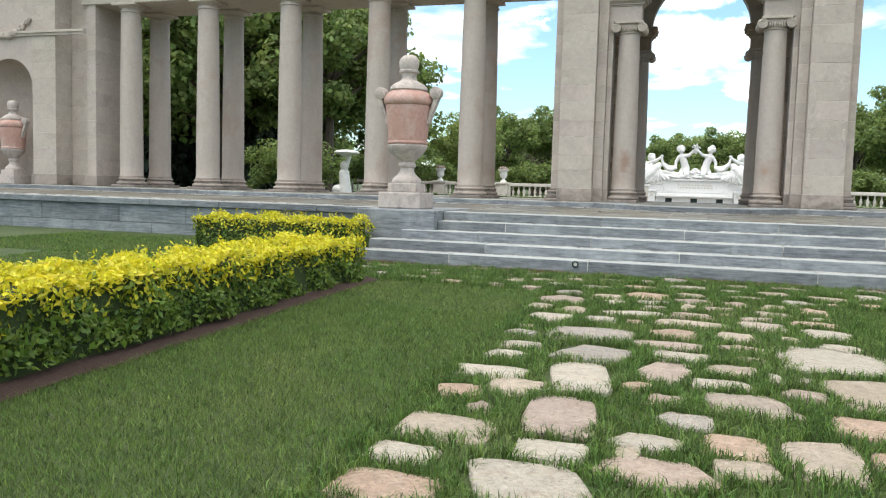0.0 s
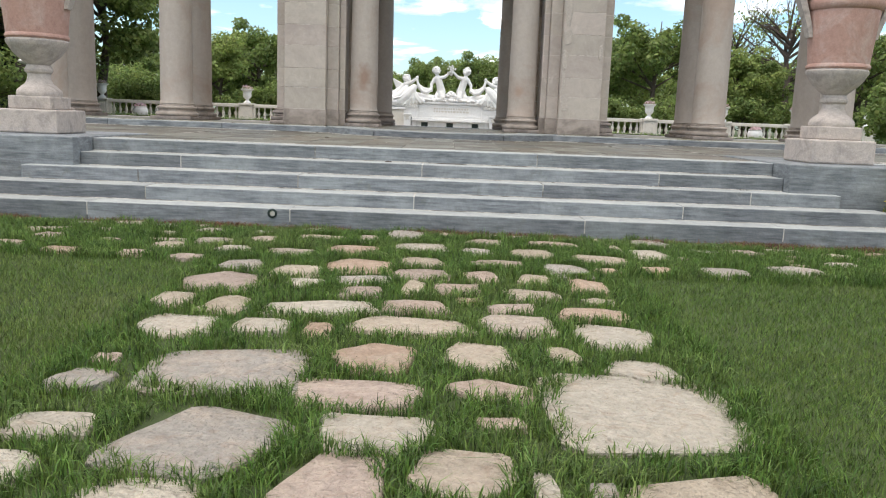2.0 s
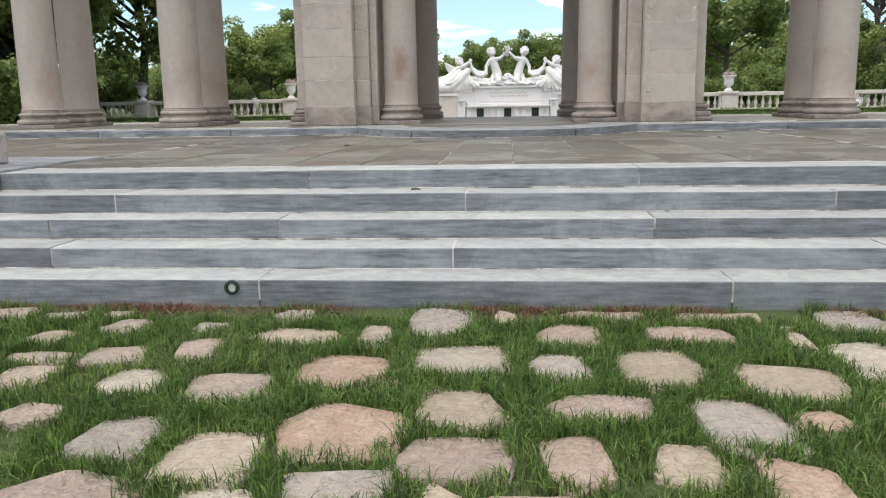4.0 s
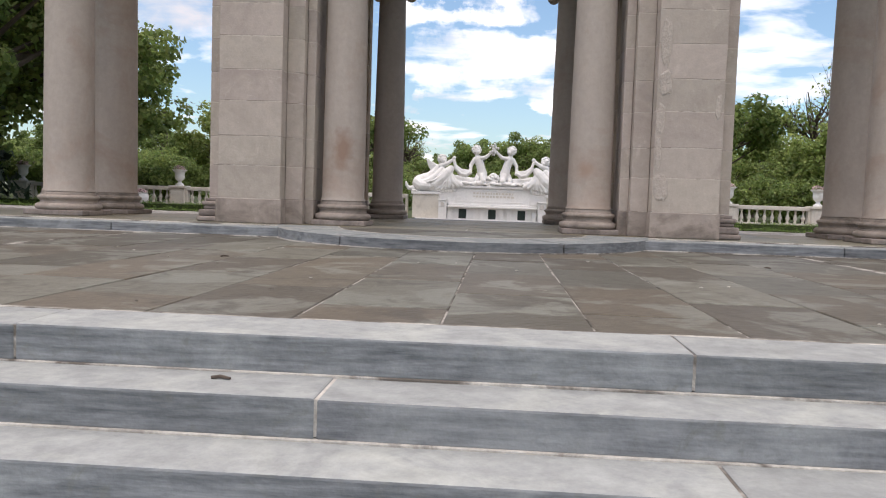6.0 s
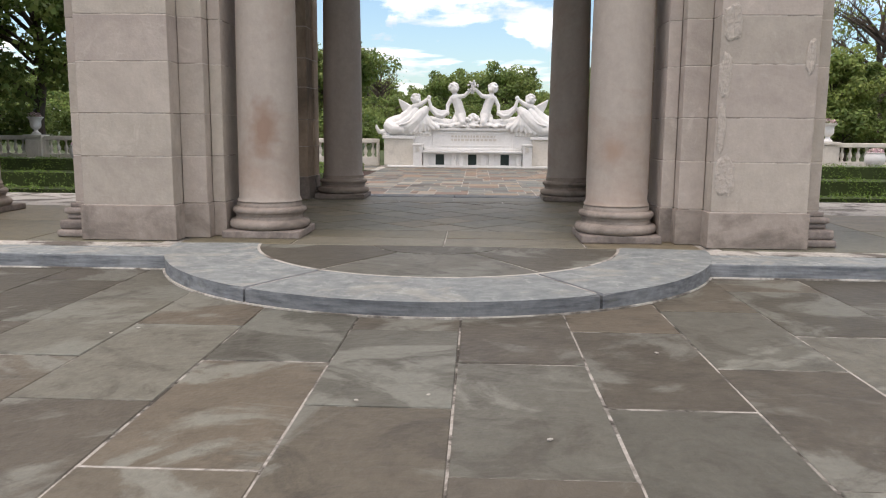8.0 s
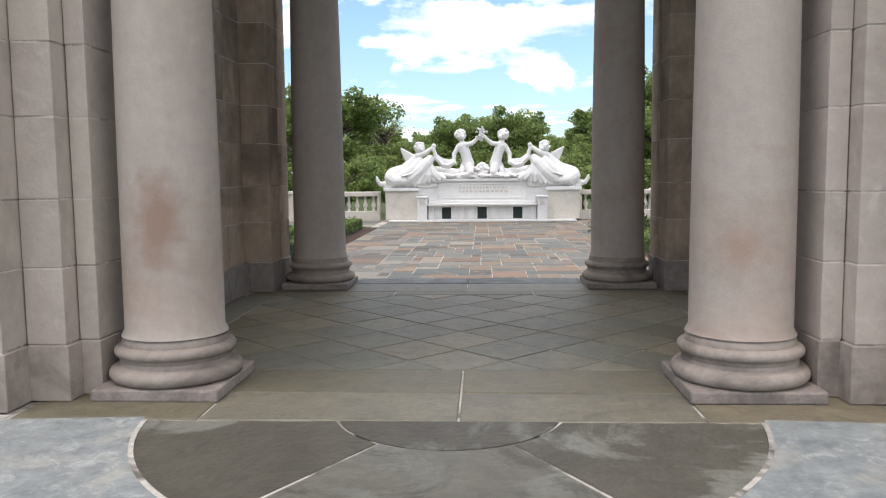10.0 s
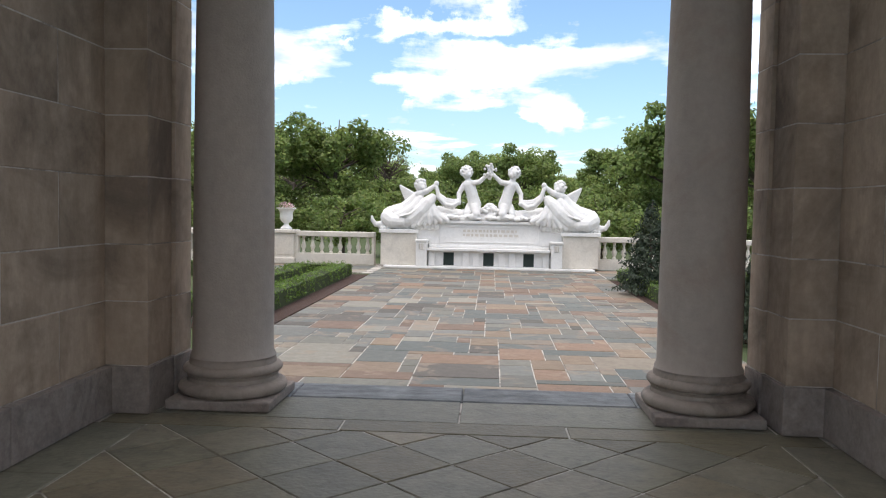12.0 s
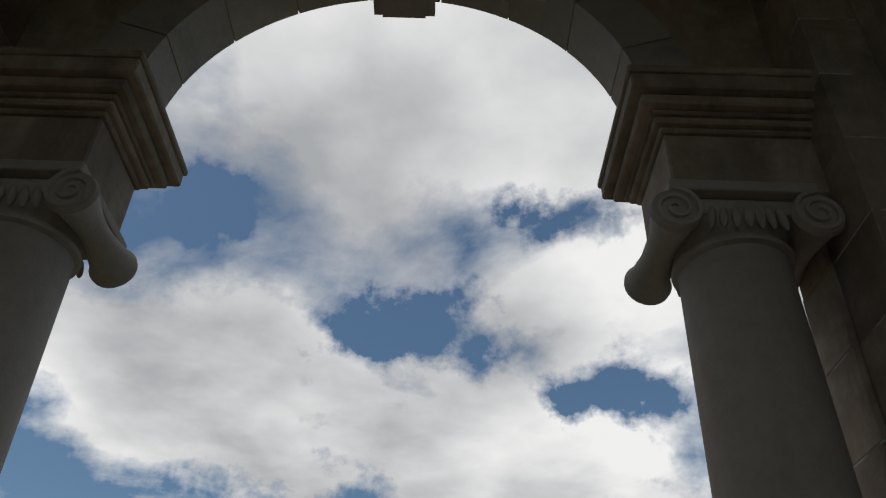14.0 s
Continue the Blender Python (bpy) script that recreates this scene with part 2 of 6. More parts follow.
# brown-stained room stone, with the room's shade also put into its colour
LIME_ROOM = material("shaded_brown_limestone", (0.48, 0.375, 0.285), (0.355, 0.27, 0.20), 0.9, 6, 0.9, (0.125, 0.092, 0.07), 0.7, 0.2, 30, per_object=0.10, stain_edge=(0.46, 0.66), streak=(1.5, 1.5, 0.5))
COLUMN = material("column_limestone", (0.445, 0.385, 0.335), (0.395, 0.338, 0.294), 0.85, 5, 0.8, (0.34, 0.225, 0.165), 0.5, 0.15, 70, streak=(1, 1, 0.25), stain_edge=(0.53, 0.7))
# dark risers, pale tops: part of the overhead light sits in these colours
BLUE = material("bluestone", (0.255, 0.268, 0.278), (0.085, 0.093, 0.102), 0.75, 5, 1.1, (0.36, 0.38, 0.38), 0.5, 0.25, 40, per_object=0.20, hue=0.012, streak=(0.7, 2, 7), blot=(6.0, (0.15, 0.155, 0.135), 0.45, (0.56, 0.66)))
BLUE_TREAD = material("lit_worn_bluestone", (0.355, 0.37, 0.36), (0.255, 0.266, 0.262), 0.8, 7, 2.4, (0.45, 0.465, 0.425), 0.6, 0.25, 40, per_object=0.08)
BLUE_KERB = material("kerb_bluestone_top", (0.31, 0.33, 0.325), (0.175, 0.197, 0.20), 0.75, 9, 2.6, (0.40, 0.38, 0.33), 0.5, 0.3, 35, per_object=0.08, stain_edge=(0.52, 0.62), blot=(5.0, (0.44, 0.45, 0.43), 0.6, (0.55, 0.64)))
FLAG = material("terrace_flagstone", (0.30, 0.28, 0.24), None, 0.58, 7, 1.1, (0.200, 0.202, 0.172), 0.75, 0.4, 24, per_object=0.12, hue=0.008, stain_edge=(0.525, 0.58),
                palette=((0.115, 0.104, 0.081), (0.136, 0.121, 0.092), (0.127, 0.125, 0.103), (0.139, 0.118, 0.089), (0.166, 0.160, 0.131), (0.099, 0.090, 0.071)),
                blot=(2.3, (0.060, 0.053, 0.042), 0.6, (0.52, 0.62)))
JOINT = material("broken_joint_mortar", (0.50, 0.47, 0.43), (0.30, 0.28, 0.25), 0.95, 40, 3.0, (0.04, 0.035, 0.028), 0.95, 0.3, stain_edge=(0.45, 0.56))
FLAG_IN = material("pavilion_flagstone", (0.25, 0.24, 0.20), None, 0.55, 8, 1.6, (0.12, 0.115, 0.095), 0.55, 0.3, 30, blot=(4.0, (0.085, 0.076, 0.058), 0.5, (0.54, 0.66)), per_object=0.12, hue=0.01,
                   palette=((0.205, 0.195, 0.135), (0.225, 0.195, 0.13), (0.18, 0.175, 0.132), (0.215, 0.195, 0.145), (0.165, 0.143, 0.097)))
FAR_TONES = ((0.185, 0.183, 0.150), (0.140, 0.155, 0.142), (0.245, 0.212, 0.160), (0.150, 0.160, 0.145), (0.245, 0.185, 0.125), (0.125, 0.138, 0.128), (0.245, 0.160, 0.108), (0.275, 0.258, 0.212), (0.185, 0.122, 0.090), (0.158, 0.156, 0.136),
             (0.112, 0.098, 0.084), (0.185, 0.187, 0.168))
FLAG_FAR = material("patterned_flagstone", (0.36, 0.335, 0.30), None, 0.7, 7, 1.5, (0.27, 0.205, 0.15), 0.6, 0.2, 40, per_object=0.12, hue=0.01, palette=FAR_TONES, stain_edge=(0.54, 0.62))
FLAG_FAR_REST = material("far_flagstone", (0.36, 0.335, 0.30), None, 0.7, 7, 1.5, (0.27, 0.205, 0.15), 0.6, 0.2, 40, per_island=0.12, hue=0.01, palette=FAR_TONES, stain_edge=(0.54, 0.62))
MORTAR = material("pale_mortar", (0.60, 0.57, 0.52), (0.40, 0.37, 0.33), 0.95, 25, 2.0, (0.10, 0.085, 0.07), 0.9, 0.3, stain_edge=(0.48, 0.6))
STEPPER = material("path_stone", (0.50, 0.43, 0.35), None, 0.85, 16, 5.0, (0.52, 0.43, 0.34), 0.6, 1.0, 34, per_object=0.10, hue=0.012, relief=0.06,
                   palette=((0.47, 0.38, 0.295), (0.45, 0.365, 0.30), (0.42, 0.385, 0.335), (0.50, 0.425, 0.33), (0.48, 0.345, 0.255), (0.53, 0.475, 0.395), (0.44, 0.365, 0.305), (0.48, 0.39, 0.305)), blot=(9.0, (0.30, 0.215, 0.155), 0.5, (0.54, 0.64)))
MARBLE = material("white_marble", (0.80, 0.79, 0.77), (0.72, 0.71, 0.69), 0.55, 12, 1.5, (0.50, 0.49, 0.47), 0.35, 0.1)
STONE_PALE = material("pale_cast_stone", (0.66, 0.62, 0.55), (0.57, 0.53, 0.47), 0.8, 18, 2.0, (0.38, 0.35, 0.31), 0.4, 0.15)
HOLE = material("dark_recess", (0.03, 0.045, 0.04), None, 0.9, 8, 1.0, None, 0.2, 0.0)
PINK = material("pink_marble", (0.47, 0.285, 0.23), (0.38, 0.215, 0.175), 0.7, 16, 3.0, (0.55, 0.44, 0.39), 0.6, 0.25, 40)
GREY_STONE = material("weathered_grey_stone", (0.52, 0.45, 0.405), (0.42, 0.36, 0.32), 0.85, 20, 5.0, (0.22, 0.195, 0.18), 0.65, 0.3, 40)
# turf is kept dark so its colour gives the shadow between blades
TURF = material("turf", (0.06, 0.085, 0.026), (0.042, 0.062, 0.02), 0.95, 3.0, 0.5, (0.085, 0.10, 0.036), 0.5, 0.5, 90)
SOIL = material("mulch", (0.075, 0.042, 0.031), (0.045, 0.026, 0.02), 0.95, 45, 4, None, 0.3, 0.9, 60)
BLADE = material("grass_blade", (0.138, 0.212, 0.046), (0.083, 0.142, 0.030), 0.6, 5.0, 0.7, (0.185, 0.225, 0.066), 0.65, 0.0, per_island=0.75, hue=0.02, translucent=0.35)
BLADE_LONG = material("long_grass_blade", (0.135, 0.222, 0.046), (0.062, 0.120, 0.024), 0.55, 5.0, 0.9, (0.20, 0.255, 0.08), 0.5, 0.0, per_island=0.75, hue=0.02, translucent=0.35)
LEAF_GOLD = material("golden_leaf", (0.72, 0.62, 0.03), (0.56, 0.53, 0.035), 0.5, 5, 2.0, (0.36, 0.42, 0.04), 0.5, 0.0, per_island=0.22, hue=0.012, translucent=0.35)
LEAF_HEDGE = material("hedge_leaf", (0.17, 0.25, 0.035), (0.11, 0.18, 0.03), 0.45, 5, 2.0, (0.24, 0.31, 0.045), 0.4, 0.0, per_island=0.4, hue=0.02, translucent=0.35)
LEAF_BOX = material("box_leaf", (0.17, 0.27, 0.045), (0.12, 0.20, 0.035), 0.5, 5, 2.0, None, 0.3, 0.0, per_island=0.35, hue=0.02, translucent=0.3)
LEAF_A = material("tree_leaf", (0.26, 0.33, 0.095), (0.125, 0.185, 0.055), 0.6, 1.0, 0.3, (0.17, 0.225, 0.06), 0.5, 0.0, per_island=0.4, hue=0.02, translucent=0.5)
LEAF_B = material("fresh_leaf", (0.34, 0.41, 0.12), (0.20, 0.27, 0.08), 0.6, 1.0, 0.3, (0.23, 0.28, 0.09), 0.5, 0.0, per_island=0.35, hue=0.02, translucent=0.5)
LEAF_C = material("conifer_leaf", (0.038, 0.058, 0.032), (0.022, 0.036, 0.020), 0.6, 1.0, 0.5, (0.07, 0.085, 0.045), 0.5, 0.0, per_island=0.4, hue=0.02, translucent=0.2)
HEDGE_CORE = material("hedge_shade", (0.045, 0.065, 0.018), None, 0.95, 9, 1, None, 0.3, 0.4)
BARK = material("bark", (0.13, 0.10, 0.08), (0.07, 0.055, 0.045), 0.95, 14, 2, None, 0.4, 0.7, 30, streak=(3, 3, 0.5))
LITTER = material("dry_litter", (0.20, 0.105, 0.062), (0.11, 0.055, 0.035), 0.9, 20, 5, None, 0.3, 0.0, per_island=0.4)
PETAL = material("pink_petal", (0.62, 0.34, 0.40), (0.68, 0.56, 0.56), 0.6, 20, 5, (0.12, 0.2, 0.05), 0.6, 0.0, per_island=0.3)



def rust_blotch(m, centre, size, colour):
    """A brown stain of its own on one shaft."""
    n, l = m.node_tree.nodes, m.node_tree.links
    b = n["Principled BSDF"]
    old = b.inputs["Base Color"].links[0].from_socket
    geo = n.new("ShaderNodeNewGeometry")
    d = n.new("ShaderNodeVectorMath")
    d.operation = "SUBTRACT"
    d.inputs[1].default_value = centre
    s = n.new("ShaderNodeVectorMath")
    s.operation = "DIVIDE"
    s.inputs[1].default_value = size
    ln = n.new("ShaderNodeVectorMath")
    ln.operation = "LENGTH"
    nz = n.new("ShaderNodeTexNoise")
    nz.inputs["Scale"].default_value = 9.0
    add = n.new("ShaderNodeMath")
    add.operation = "MULTIPLY_ADD"
    add.inputs[1].default_value, add.inputs[2].default_value = 1.1, -0.55
    tot = n.new("ShaderNodeMath")
    tot.operation = "ADD"
    mr = n.new("ShaderNodeMapRange")
    mr.inputs["From Min"].default_value, mr.inputs["From Max"].default_value = 0.35, 1.1
    mr.inputs["To Min"].default_value, mr.inputs["To Max"].default_value = 0.75, 0.0
    mx = n.new("ShaderNodeMix")
    mx.data_type = "RGBA"
    mx.inputs["B"].default_value = (*colour, 1)
    l.new(geo.outputs["Position"], d.inputs[0])
    l.new(d.outputs["Vector"], s.inputs[0])
    l.new(s.outputs["Vector"], ln.inputs[0])
    l.new(geo.outputs["Position"], nz.inputs["Vector"])
    l.new(nz.outputs["Fac"], add.inputs[0])
    l.new(ln.outputs["Value"], tot.inputs[0])
    l.new(add.outputs["Value"], tot.inputs[1])
    l.new(tot.outputs["Value"], mr.inputs["Value"])
    l.new(mr.outputs["Result"], mx.inputs["Factor"])
    l.new(old, mx.inputs["A"])
    l.new(mx.outputs["Result"], b.inputs["Base Color"])


rust_blotch(COLUMN, (-1.63, 20.48, 1.98), (0.14, 0.2, 0.30), (0.27, 0.165, 0.115))
rust_blotch(COLUMN, (1.56, 20.48, 1.80), (0.10, 0.2, 0.12), (0.36, 0.25, 0.19))
PATCH = material("spalled_stone", (0.50, 0.438, 0.38), (0.43, 0.37, 0.32), 0.95, 14, 6.0, (0.36, 0.31, 0.27), 0.5, 0.6, 30, relief=0.02)

# ---- mesh helpers ----
def part(name, bm, mat, parent=None, label="", smooth=False):
    me = bpy.data.meshes.new(name)
    bm.normal_update()
    bm.to_mesh(me)
    bm.free()
    me.materials.append(mat)
    if smooth:
        me.polygons.foreach_set("use_smooth", [True] * len(me.polygons))
        me.set_sharp_from_angle(angle=radians(40))
    ob = new(name, me)
    if parent:
        ob.parent = parent
    if label:
        tagged(ob, label)
    return ob


def empty(name, m, label, category, group="", kind=""):
    e = new(name)
    e.empty_display_size = 0.2
    e.matrix_basis = m
    return tagged(e, label, category, group, kind)


def box(bm, x0, x1, y0, y1, z0, z1, bevel=0.0, seg=1):
    g = bmesh.ops.create_cube(bm, size=1.0, matrix=Matrix.LocRotScale(((x0 + x1) / 2, (y0 + y1) / 2, (z0 + z1) / 2), None, (abs(x1 - x0), abs(y1 - y0), abs(z1 - z0))))
    if bevel:
        edges = {e for v in g["verts"] for e in v.link_edges}
        bmesh.ops.bevel(bm, geom=list(edges), offset=bevel, segments=seg, affect="EDGES", profile=0.5)
    return bm


def boxed(x0, x1, y0, y1, z0, z1, bevel=0.0, seg=1):
    return box(bmesh.new(), x0, x1, y0, y1, z0, z1, bevel, seg)


def lathe(bm, profile, cx=0, cy=0, segs=40, turn=2 * math.pi, start=0.0):
    """Turns (radius, height) pairs about the upright through cx, cy."""
    rings = []
    full = turn > 6.28
    n = segs if full else segs + 1
    for r, z in profile:
        rings.append([bm.verts.new((cx + r * math.cos(start + turn * i / segs), cy + r * math.sin(start + turn * i / segs), z)) for i in range(n)])
    for a, b in zip(rings, rings[1:]):
        for i in range(segs):
            j = (i + 1) % n
            bm.faces.new((a[i], a[j], b[j], b[i]))
    if full:
        if profile[0][0] > 1e-4:
            bm.faces.new(list(reversed(rings[0])))
        if profile[-1][0] > 1e-4:
            bm.faces.new(rings[-1])
    return bm


def prism(bm, outline, z0, z1, bevel=0.0):
    """An upright slab over an outline of (x, y), counter-clockwise."""
    low = [bm.verts.new((x, y, z0)) for x, y in outline]
    top = [bm.verts.new((x, y, z1)) for x, y in outline]
    n = len(outline)
    bm.faces.new(list(reversed(low)))
    f = bm.faces.new(top)
    for i in range(n):
        bm.faces.new((low[i], low[(i + 1) % n], top[(i + 1) % n], top[i]))
    if bevel:
        bmesh.ops.bevel(bm, geom=list(f.edges), offset=bevel, segments=1, affect="EDGES")
    return bm


def sweep_x(bm, profile, x0, x1):
    """A moulding: an outline of (y, z) drawn out along x."""
    a = [bm.verts.new((x0, y, z)) for y, z in profile]
    b = [bm.verts.new((x1, y, z)) for y, z in profile]
    n = len(profile)
    for i in range(n):
        bm.faces.new((a[i], a[(i + 1) % n], b[(i + 1) % n], b[i]))
    bm.faces.new(list(reversed(a)))
    bm.faces.new(b)
    bmesh.ops.recalc_face_normals(bm, faces=bm.faces[:])
    return bm


def raw(name, verts, faces, mat, parent=None, label="", category="", kind=""):
    me = bpy.data.meshes.new(name)
    k = faces.shape[1]
    me.vertices.add(len(verts))
    me.vertices.foreach_set("co", verts.astype(np.float32).ravel())
    me.loops.add(faces.size)
    me.loops.foreach_set("vertex_index", faces.astype(np.int32).ravel())
    me.polygons.add(len(faces))
    me.polygons.foreach_set("loop_start", np.arange(0, faces.size, k, dtype=np.int32))
    me.update(calc_edges=True)
    me.materials.append(mat)
    ob = new(name, me)
    if parent:
        ob.parent = parent
    return tagged(ob, label, category, "", kind)


def leaf_cloud(name, points, normals, size, mat, rng, parent=None, label="", category="", kind="", width=0.5, spread=0.7):
    """One small folded leaf at every point, roughly facing the normal."""
    n = len(points)
    nr = normals + rng.normal(0, spread, (n, 3))
    nr /= np.linalg.norm(nr, axis=1, keepdims=True) + 1e-9
    t = np.cross(nr, rng.normal(0, 1, (n, 3)))
    t /= np.linalg.norm(t, axis=1, keepdims=True) + 1e-9
    b = np.cross(nr, t)
    s = (size * rng.uniform(0.6, 1.3, n))[:, None]
    v = np.stack([points - t * s * 0.5, points + b * s * width * 0.5 - nr * s * 0.08, points + t * s * 0.5 - nr * s * 0.15, points - b * s * width * 0.5 - nr * s * 0.08], 1).reshape(-1, 3)
    f = np.arange(4 * n).reshape(n, 4)
    return raw(name, v, f, mat, parent, label, category, kind)


# ---- levels ----
T, P, FAR = 0.84, 0.97, 0.45   # lawn, terrace, pavilion floor, far garden
rng = np.random.default_rng(7)
R = random.Random(5)
COURSES = [0.97, 1.29, 1.72, 2.10, 2.55, 2.95, 3.38, 3.80, 4.22, 4.64, 5.06, 5.48, 5.90, 6.32, 6.74, 7.16, 7.60]


# ---- ground ----
def lawn_z(y):
    """The lawn rises gently towards the steps."""
    return -0.02 + (min(max(y, 1.0), 11.6) - 5) * 0.0175


def ground_sheet():
    bm = bmesh.new()
    xs = [-2500, -300, -60, -30, 30, 60, 300, 2500]
    ys = [-2500, -200, -20, 0, 3, 5, 8, 11.6, 13.6, 20, 25.6, 26.5, 60, 120, 400, 2500]
    grid = [[bm.verts.new((x, y, lawn_z(y) if y < 20 else FAR - 0.03)) for x in xs] for y in ys]
    for j in range(len(ys) - 1):
        for i in range(len(xs) - 1):
            bm.faces.new((grid[j][i], grid[j][i + 1], grid[j + 1][i + 1], grid[j + 1][i]))
    return tagged(part("ground", bm, TURF), "mown green lawn with worn patches", "lawn", kind="structure")


ground_sheet()

# bluestone terrace core, and the pavilion platform on it
terrace = tagged(part("terrace_base", boxed(-30, 30, 14.5, 25.3, -0.3, T - 0.005), JOINT), "raised terrace bed of pale mortar under flagstones", "terrace", kind="structure")
tagged(part("terrace_base", boxed(-3.86, 3.86, 13.2, 14.499, -0.3, T - 0.005), JOINT), "mortar bed behind the garden steps", "terrace", kind="structure")
platform = tagged(part("platform", boxed(-30, 30, 19.9, 25.1, T - 0.03, P - 0.006), MORTAR), "raised platform under the colonnade", "platform", kind="structure")

# ---- steps ----
STEP_Y = [11.60, 11.94, 12.27, 12.59, 12.91]
STEP_Z = [0.270, 0.413, 0.556, 0.699, 0.842]
STEP_X = [(-4.85, 4.85), (-4.75, 4.75), (-4.35, 4.35), (-3.86, 3.86), (-3.86, 3.86)]
STEP_JOINT = [[-3.35, -1.35, 1.55, 3.5], [-2.9, -0.15, 2.6], [-3.1, -1.4, 1.2, 3.4], [-2.75, -0.1, 2.5], [-1.33, 1.19]]
stairs = empty("garden_steps", pose(0, 11.5, 0), "broad blue-grey bluestone steps with worn edges, tops painted lighter as lit", "steps", kind="structure")


def slab_child(name, bm, mat, parent):
    ob = part(name, bm, mat)
    ob.parent = parent
    ob.matrix_parent_inverse = parent.matrix_basis.inverted()
    return ob


def lit_worn_tops(ob, mat=None):
    """Worn upper faces, made paler than the cut risers to carry light from above."""
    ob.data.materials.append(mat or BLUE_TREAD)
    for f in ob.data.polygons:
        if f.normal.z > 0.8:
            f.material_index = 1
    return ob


for k in range(5):
    x0, x1 = STEP_X[k]
    cuts = [x0] + STEP_JOINT[k] + [x1]
    for a, b in zip(cuts, cuts[1:]):
        z0 = STEP_Z[k] - 0.1435 if k else -0.1
        lit_worn_tops(slab_child("step_stone", boxed(a + 0.003, b - 0.003, STEP_Y[k], STEP_Y[k] + 0.40, z0, STEP_Z[k] + R.uniform(-0.003, 0.003), 0.010, 2), BLUE, stairs))
for k in range(5):
    slab_child("joint_mortar", boxed(STEP_X[k][0] + 0.02, STEP_X[k][1] - 0.02, STEP_Y[k] + 0.004, STEP_Y[k] + 0.385, STEP_Z[k] - 0.13, STEP_Z[k] - 0.005), MORTAR, stairs)
for k in range(4):
    slab_child("step_bed", boxed(-3.8, 3.8, STEP_Y[k] + 0.1, 13.3, STEP_Z[k] - 0.2, STEP_Z[k] - 0.02), MORTAR, stairs)

# cheek walls beside the steps and the terrace wall with its coping
for sx in (-1, 1):
    cheek = empty("stair_cheek", pose(sx * 4.5, 12.9, 0), "squared bluestone block wall beside the garden steps", "low wall", "stair cheeks", "structure")
    a, b = sorted((sx * 3.87, sx * 5.16))
    slab_child("cheek_block", boxed(a - 0.01, b + 0.01, 12.44, 14.6, -0.1, 0.86, 0.014, 2), BLUE, cheek)
    wall = empty("terrace_wall", pose(sx * 15, 14.5, 0), "low bluestone retaining wall with a flat coping", "retaining wall", "terrace walls", "structure")
    a, b = sorted((sx * 5.17, sx * 30))
    slab_child("wall_core", boxed(a, b, 14.42, 14.9, -0.1, 0.70), MORTAR, wall)
    x = 5.17
    while x < 29.5:
        w = R.uniform(1.5, 2.3)
        a, b = sorted((sx * x, sx * min(x + w - 0.008, 30)))
        slab_child("wall_stone", boxed(a, b, 14.35, 14.7, -0.1, 0.33, 0.008), BLUE, wall)
        o = 0.8
        a, b = sorted((sx * (x + (o if x > 5.2 else 0)), sx * min(x + w + o - 0.008, 30)))
        slab_child("wall_stone", boxed(a, b, 14.352, 14.7, 0.337, 0.70, 0.008), BLUE, wall)
        a, b = sorted((sx * x, sx * min(x + w - 0.008, 30)))
        lit_worn_tops(slab_child("coping_stone", boxed(a, b, 14.28, 14.95, 0.706, 0.83, 0.012, 2), BLUE, wall))
        x += w


# ---- terrace flagstones: long rows running away from the steps ----
terrace_paving = empty("terrace_paving", pose(0, 16, T), "worn grey-brown flagstone paving with pale mortar joints", "paving", kind="structure")


XCUT = [-3.86, -2.95, -2.30, -1.66, -1.02, -0.38, 0.25, 0.89, 1.52, 2.16, 2.85, 3.86]
for i in range(len(XCUT) - 1):
    # broken bond: every second row starts half a stone later
    cuts = [13.318] + [y for y in (13.87 + 0.60 * ((i + 1) % 2) + 1.27 * k + R.uniform(-0.04, 0.04) for k in range(5)) if y < 19.1] + [19.46]
    for y, y1 in zip(cuts, cuts[1:]):
        slab_child("flagstone", boxed(XCUT[i] + R.uniform(0.003, 0.007), XCUT[i + 1] - R.uniform(0.003, 0.007), y + R.uniform(0.006, 0.010), y1 - R.uniform(0.006, 0.010), T - 0.06, T + R.uniform(-0.004, 0.004), 0.004), FLAG, terrace_paving)
for sx in (-1, 1):
    x = 3.95
    while x < 29:
        w = R.uniform(0.75, 1.15) if x < 11 else R.uniform(1.6, 2.6)
        y = 14.97 if x > 4.9 else 14.65
        while y < 19.4:
            d = R.uniform(0.9, 1.6)
            y1 = min(y + d, 19.46)
            if 19.46 - y1 < 0.35:
                y1 = 19.46
            a, b = sorted((sx * (x + 0.006), sx * (x + w - 0.006)))
            slab_child("flagstone", boxed(a, b, y + 0.006, y1 - 0.006, T - 0.06, T + R.uniform(-0.004, 0.004), 0.006), FLAG, terrace_paving)
            y = y1
        x += w

# ---- platform edge, and the half-round step before the pavilion ----
kerb = empty("platform_kerb", pose(0, 19.7, T), "blue-grey kerb stones edging the colonnade platform", "kerb", kind="structure")
for sx in (-1, 1):
    x = 2.16
    while x < 29.5:
        w = R.uniform(1.7, 2.4)
        a, b = sorted((sx * x, sx * (x + w - 0.008)))
        lit_worn_tops(slab_child("kerb_stone", boxed(a, b, 19.47, 20.10, T - 0.05, P - 0.014, 0.012, 2), BLUE, kerb), BLUE_KERB)
        x += w
ring = empty("half_round_step", pose(0, 20.1, T), "half-round bluestone step with radial joints", "step", kind="structure")
CY, RO, RI = 20.28, 2.33, 1.58


